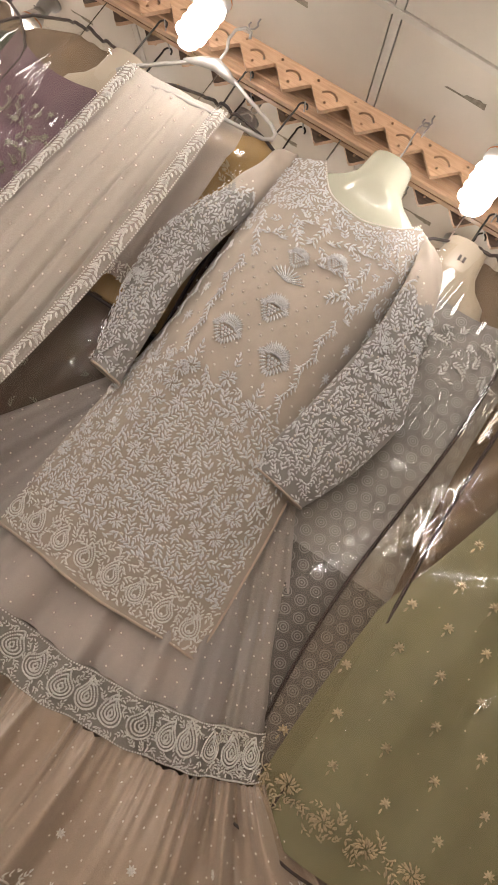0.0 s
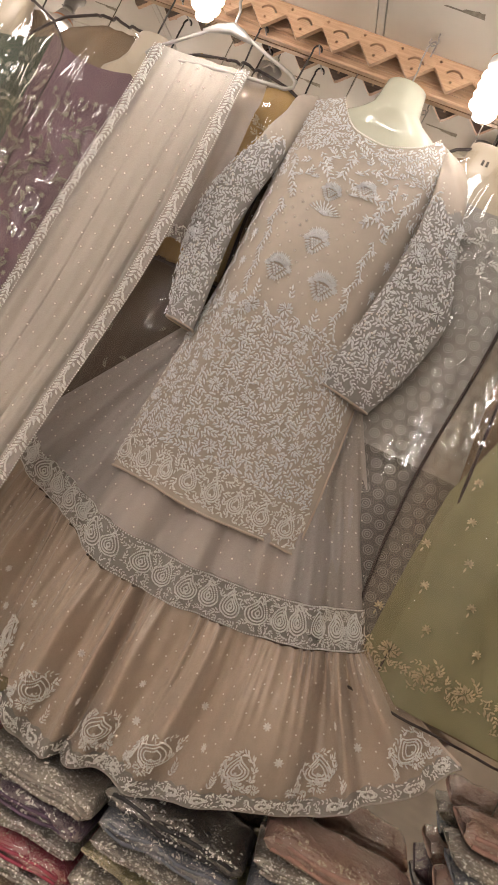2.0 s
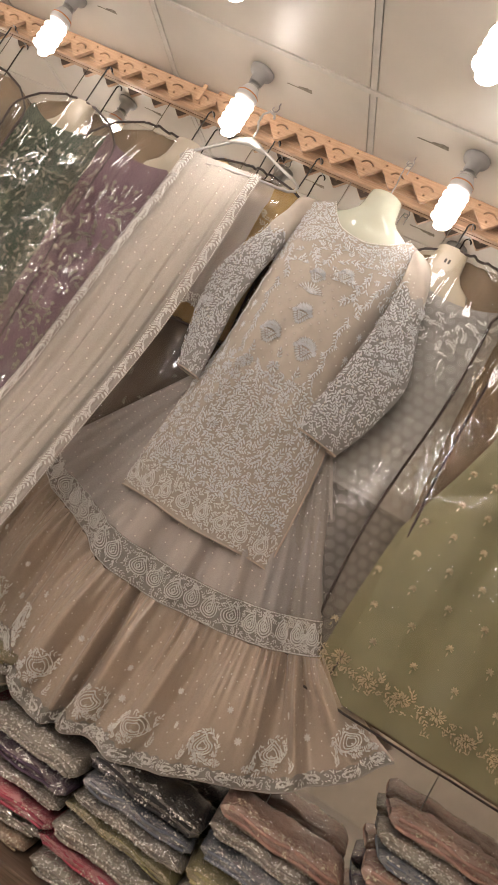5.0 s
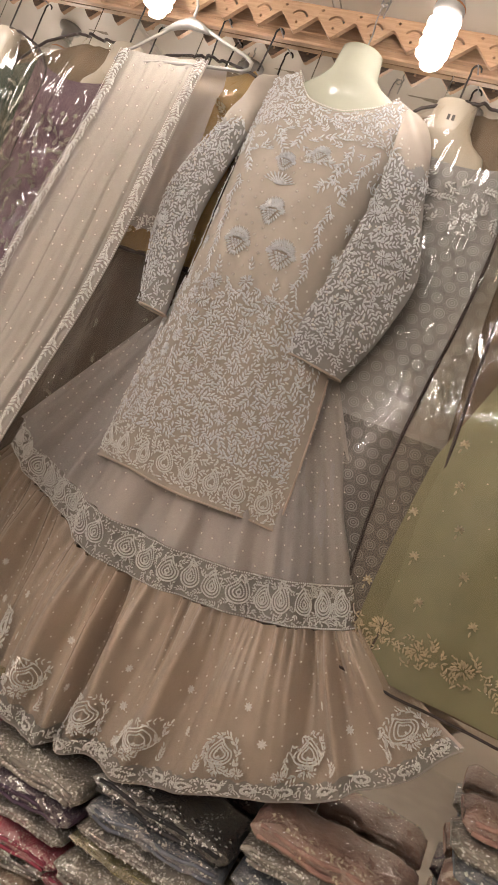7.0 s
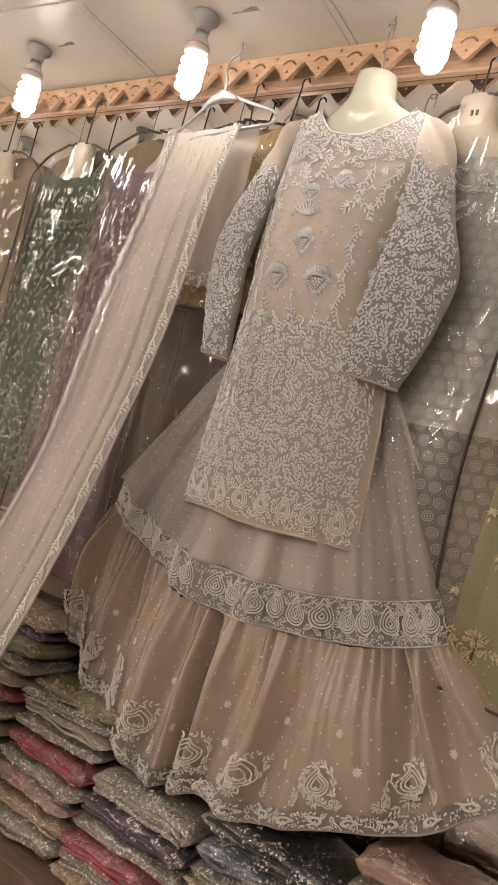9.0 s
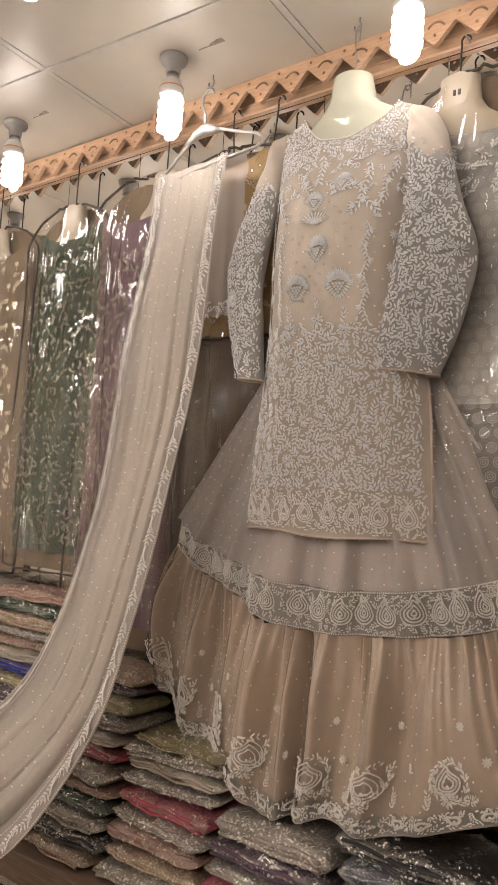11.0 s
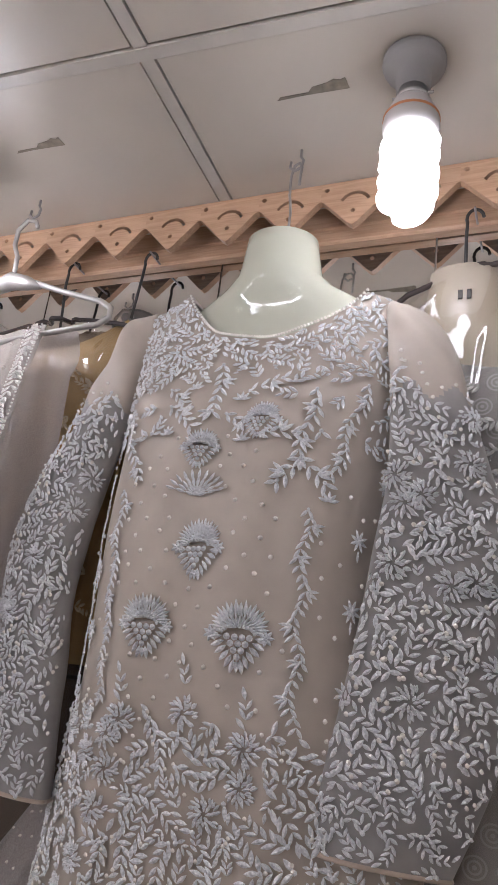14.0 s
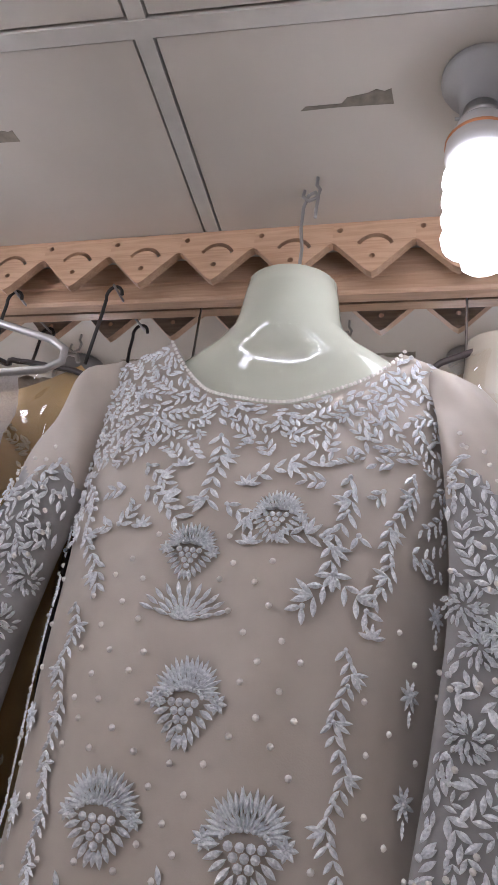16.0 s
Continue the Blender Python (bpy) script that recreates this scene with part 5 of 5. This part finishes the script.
bagged("bagged_outfit", "tan outfit with gold work in a clear bag with dark piping", 1.17, 0.19, 2.42, 1.20, M_BEIGECLOTH, "tan embroidered cloth", True, 18, sprig_emb(M_GOLD, (0.1, 0.9, 0.05, 0.95), 0.011, 120, 3, "gold flower sprigs", 0.055))

# plain printed mark on the grey outfit's bust form
for dx, hz in ((-0.010, 0.011), (0.004, 0.011)):
    form = [o for o in bpy.data.objects if o.name.startswith("bust_form") and abs(o.parent.location.x - 0.262) < 0.001][0]
    part("printed_mark", box_bm(0.204 + dx * 0.7, 0.209 + dx * 0.7, 3.7535, 3.7560, 2.408, 2.408 + hz), M_PRINT, form, "dark printed mark")

# ---- counter with folded packed clothes ----
SHELF = 0.737
M_PANEL = rings("ring_printed_laminate", (0.26, 0.235, 0.20), (0.38, 0.35, 0.30), 0.048, 3.0, 0.0)
counter = thing("counter", "low counter with ring-printed front panels and a dark wooden top board", "counter", at=(0, 3.6, 0))
part("body", box_bm(-2.25, 2.15, 3.53, 3.816, 0.0, SHELF - 0.032), M_PANEL, counter)
part("top_board", box_bm(-2.26, 2.16, 3.507, 3.817, SHELF - 0.031, SHELF, 0.003), M_BOARD, counter, "dark wooden top board")
part("front_lip", box_bm(-2.26, 2.16, 3.514, 3.528, SHELF - 0.075, SHELF - 0.0325, 0.002), M_BOARD, counter, "dark wooden lip")
M_GLASS = bpy.data.materials.new("pane_glass")
M_GLASS.use_nodes = True
b = M_GLASS.node_tree.nodes["Principled BSDF"]
b.inputs["Base Color"].default_value = (0.85, 0.9, 0.88, 1)
b.inputs["Transmission Weight"].default_value = 1.0
b.inputs["Roughness"].default_value = 0.02
for x0 in (-1.28, -0.10, 1.08):
    pane = part("glass_pane", box_bm(x0, x0 + 1.10, 3.502, 3.507, 0.05, SHELF - 0.085, 0.001), M_GLASS, counter, "sliding glass pane")
    pane.visible_shadow = False

PACKS = [sequin("pack_silver", (0.30, 0.27, 0.23), (0.9, 0.86, 0.78), 0.6), sequin("pack_pink", (0.42, 0.07, 0.11), (0.85, 0.66, 0.55), 0.45), sequin("pack_tan", (0.38, 0.27, 0.18), (0.9, 0.75, 0.55), 0.58),
         sequin("pack_black", (0.03, 0.028, 0.028), (0.8, 0.77, 0.72), 0.46), sequin("pack_bluegrey", (0.18, 0.20, 0.24), (0.6, 0.62, 0.66), 0.5), sequin("pack_olive", (0.30, 0.27, 0.13), (0.66, 0.58, 0.34), 0.5),
         sequin("pack_rose", (0.42, 0.25, 0.20), (0.72, 0.5, 0.4), 0.45), sequin("pack_green", (0.02, 0.07, 0.045), (0.5, 0.5, 0.4), 0.35), sequin("pack_cream", (0.50, 0.44, 0.35), (0.75, 0.7, 0.6), 0.45), sequin("pack_purple", (0.10, 0.06, 0.10), (0.5, 0.42, 0.45), 0.42),
         sequin("pack_blue", (0.02, 0.03, 0.28), (0.3, 0.35, 0.7), 0.2)]
PACK_WORDS = ["silver sequinned", "bright pink", "tan sequinned", "black sequinned", "blue-grey", "olive gold", "rose tan", "dark green", "cream", "dark purple", "royal blue"]
M_PACKFILM = film_wrap("pack_film", (0.97, 0.96, 0.94), 0.03, 46.0, 1.0, 0.010, 0.27)


def pack(cx, cy, cz, w, d, h, kind, seed, turn=0.0, sag=0.0):
    """A folded garment in a clear packet: soft layers with a rounded fold to the front."""
    rng = random.Random(seed)
    t = thing("packed_garment", PACK_WORDS[kind] + " folded garment in a clear plastic packet on the pile", "folded garment", "piles of packed clothes", (cx, cy, cz))
    ph = rng.uniform(0, 6)

    def surf(grow):
        def f(u, v):
            a = 2 * math.pi * u
            ca, sa = math.cos(a), math.sin(a)
            yy = (abs(ca) ** 0.45) * (1 if ca > 0 else -1)
            zz = (abs(sa) ** 0.75) * (1 if sa > 0 else -1)
            x = (2 * v - 1)
            end = max(0.0, 1 - abs(x) ** 7) ** 0.5
            lay = 0.0020 * math.sin(zz * 9 + ph) * (1 if ca < -0.4 else 0)
            px = x * w / 2
            py = -d / 2 * -yy * (0.94 + 0.06 * end) + lay + 0.007 * noise.noise((x * 2.5, zz * 2.5 + ph, seed * 0.7)) + 0.006 * noise.noise((x * 8, zz * 4 + ph, seed * 0.9)) + grow * yy
            pz = h / 2 + zz * (h / 2 + grow) * (0.25 + 0.75 * end) + 0.0050 * noise.noise((x * 3 + ph, yy * 2, seed * 0.37)) * (1 + zz) + 0.0012 * math.sin(x * 9 + ph) * zz + sag * x * x * (-1) + 0.0035 * noise.noise((x * 9 + ph, yy * 5, seed * 0.53)) * (1 + zz) * end
            c, s = math.cos(turn), math.sin(turn)
            return Vector((cx + px * c - py * s, cy + px * s + py * c, cz + pz))
        return f
    v, f = grid(surf(0.0), 30, 24, True)
    cloth_ob = link_mesh("folded_cloth", v, f + [tuple(range(30)), tuple(range(23 * 30, 24 * 30))], PACKS[kind], t)
    # layer edges of the fold
    for q in range(2):
        zq = h * (0.3 + 0.36 * q)
        base = surf(0.0)
        pts = []
        for i in range(13):
            p = base(0.5, 0.06 + 0.88 * i / 12)
            pts.append(Vector((p.x, p.y - 0.0005, cz + zq + 0.003 * math.sin(i * 0.9 + ph + q))))
        vv, ff = tube(pts, h * 0.10, 6)
        link_mesh("fold_edge", vv, ff, PACKS[kind], cloth_ob)
    if kind not in (1, 8, 10):
        skin = surf(0.0016)
        vv, ff = [], []
        for q in range(420):
            u, w2 = rng.uniform(0.27, 0.66), rng.uniform(0.05, 0.95)
            if noise.noise((w2 * 11 + ph, u * 26, seed * 1.3)) < 0.02:
                continue
            p = skin(u, w2)
            du, dw = (skin(u + 0.004, w2) - p).normalized(), (skin(u, w2 + 0.004) - p).normalized()
            a, r = rng.uniform(0, 6.28), rng.uniform(0.0020, 0.0048)
            n = du.cross(dw) * r * rng.uniform(-0.5, 0.5)
            d1, d2 = (du * math.cos(a) + dw * math.sin(a)) * r, (dw * math.cos(a) - du * math.sin(a)) * r * 0.6
            o = len(vv)
            vv += [p - d1 - n, p + d2 + n, p + d1 - n, p - d2 + n]
            ff.append((o, o + 1, o + 2, o + 3))
        if ff:
            tagged(link_mesh("spangle_work", vv, ff, M_GOLD if kind in (2, 5, 6) else M_SPANGLE, cloth_ob, "bright thread and sequin work", smooth=False), kind="stuff")
    v, f = grid(surf(0.0028), 36, 26, True)
    wrap = link_mesh("plastic_packet", v, f, M_PACKFILM, t, "clear plastic packet")
    wrap.visible_shadow = False
    return t


rng = random.Random(9)
COLUMNS = [(-2.03, 0.27, 1.24), (-1.75, 0.27, 1.26), (-1.47, 0.275, 1.29), (-1.19, 0.275, 1.29), (-0.905, 0.285, 1.29), (-0.615, 0.28, 1.15), (-0.33, 0.27, 1.035), (-0.05, 0.275, 0.945), (0.235, 0.285, 0.985), (0.535, 0.305, 1.06), (0.855, 0.31, 1.235), (1.18, 0.31, 1.21), (1.51, 0.31, 1.15), (1.84, 0.3, 1.15)]
ORDER = [[2, 0, 3, 6, 0, 8, 9, 0, 2, 4], [0, 6, 2, 9, 0, 1, 8, 5, 0, 3], [4, 0, 6, 2, 0, 5, 10, 3, 0, 8], [6, 0, 8, 1, 3, 0, 5, 10, 5, 0], [0, 2, 7, 6, 1, 8, 0, 9, 5, 10, 8, 6], [2, 3, 0, 7, 6, 0, 1, 8, 0, 5, 9, 2], [0, 2, 6, 0, 1, 0, 8, 0, 5, 5], [2, 0, 1, 0, 9, 0, 7, 3], [0, 1, 0, 5, 0, 4, 3, 3], [2, 4, 0, 5, 4, 0, 6], [7, 0, 4, 2, 6, 4, 9, 6, 4, 0, 6, 3, 3], [0, 2, 6, 8, 4, 9, 3], [4, 0, 2, 6, 8, 0, 3], [2, 0, 6, 8, 4, 0, 3]]
for c, (cx, w, ztop) in enumerate(COLUMNS):
    z, i = SHELF, 0
    while z < ztop - 0.02:
        h = min(ztop - z, rng.uniform(0.026, 0.042) * (1.3 if cx > 0.4 else 1.0))
        if ztop - z - h < 0.02:
            h = ztop - z
        back = min(0.055, 0.17 * max(0, z - 0.75))
        pack(cx + rng.uniform(-0.010, 0.010), 3.675 + back + rng.uniform(-0.012, 0.012), z, w + rng.uniform(-0.01, 0.01), 0.245 - 2 * back, h * 0.97, ORDER[c][i % len(ORDER[c])], 100 * c + i, rng.uniform(-0.09, 0.09))
        z += h
        i += 1
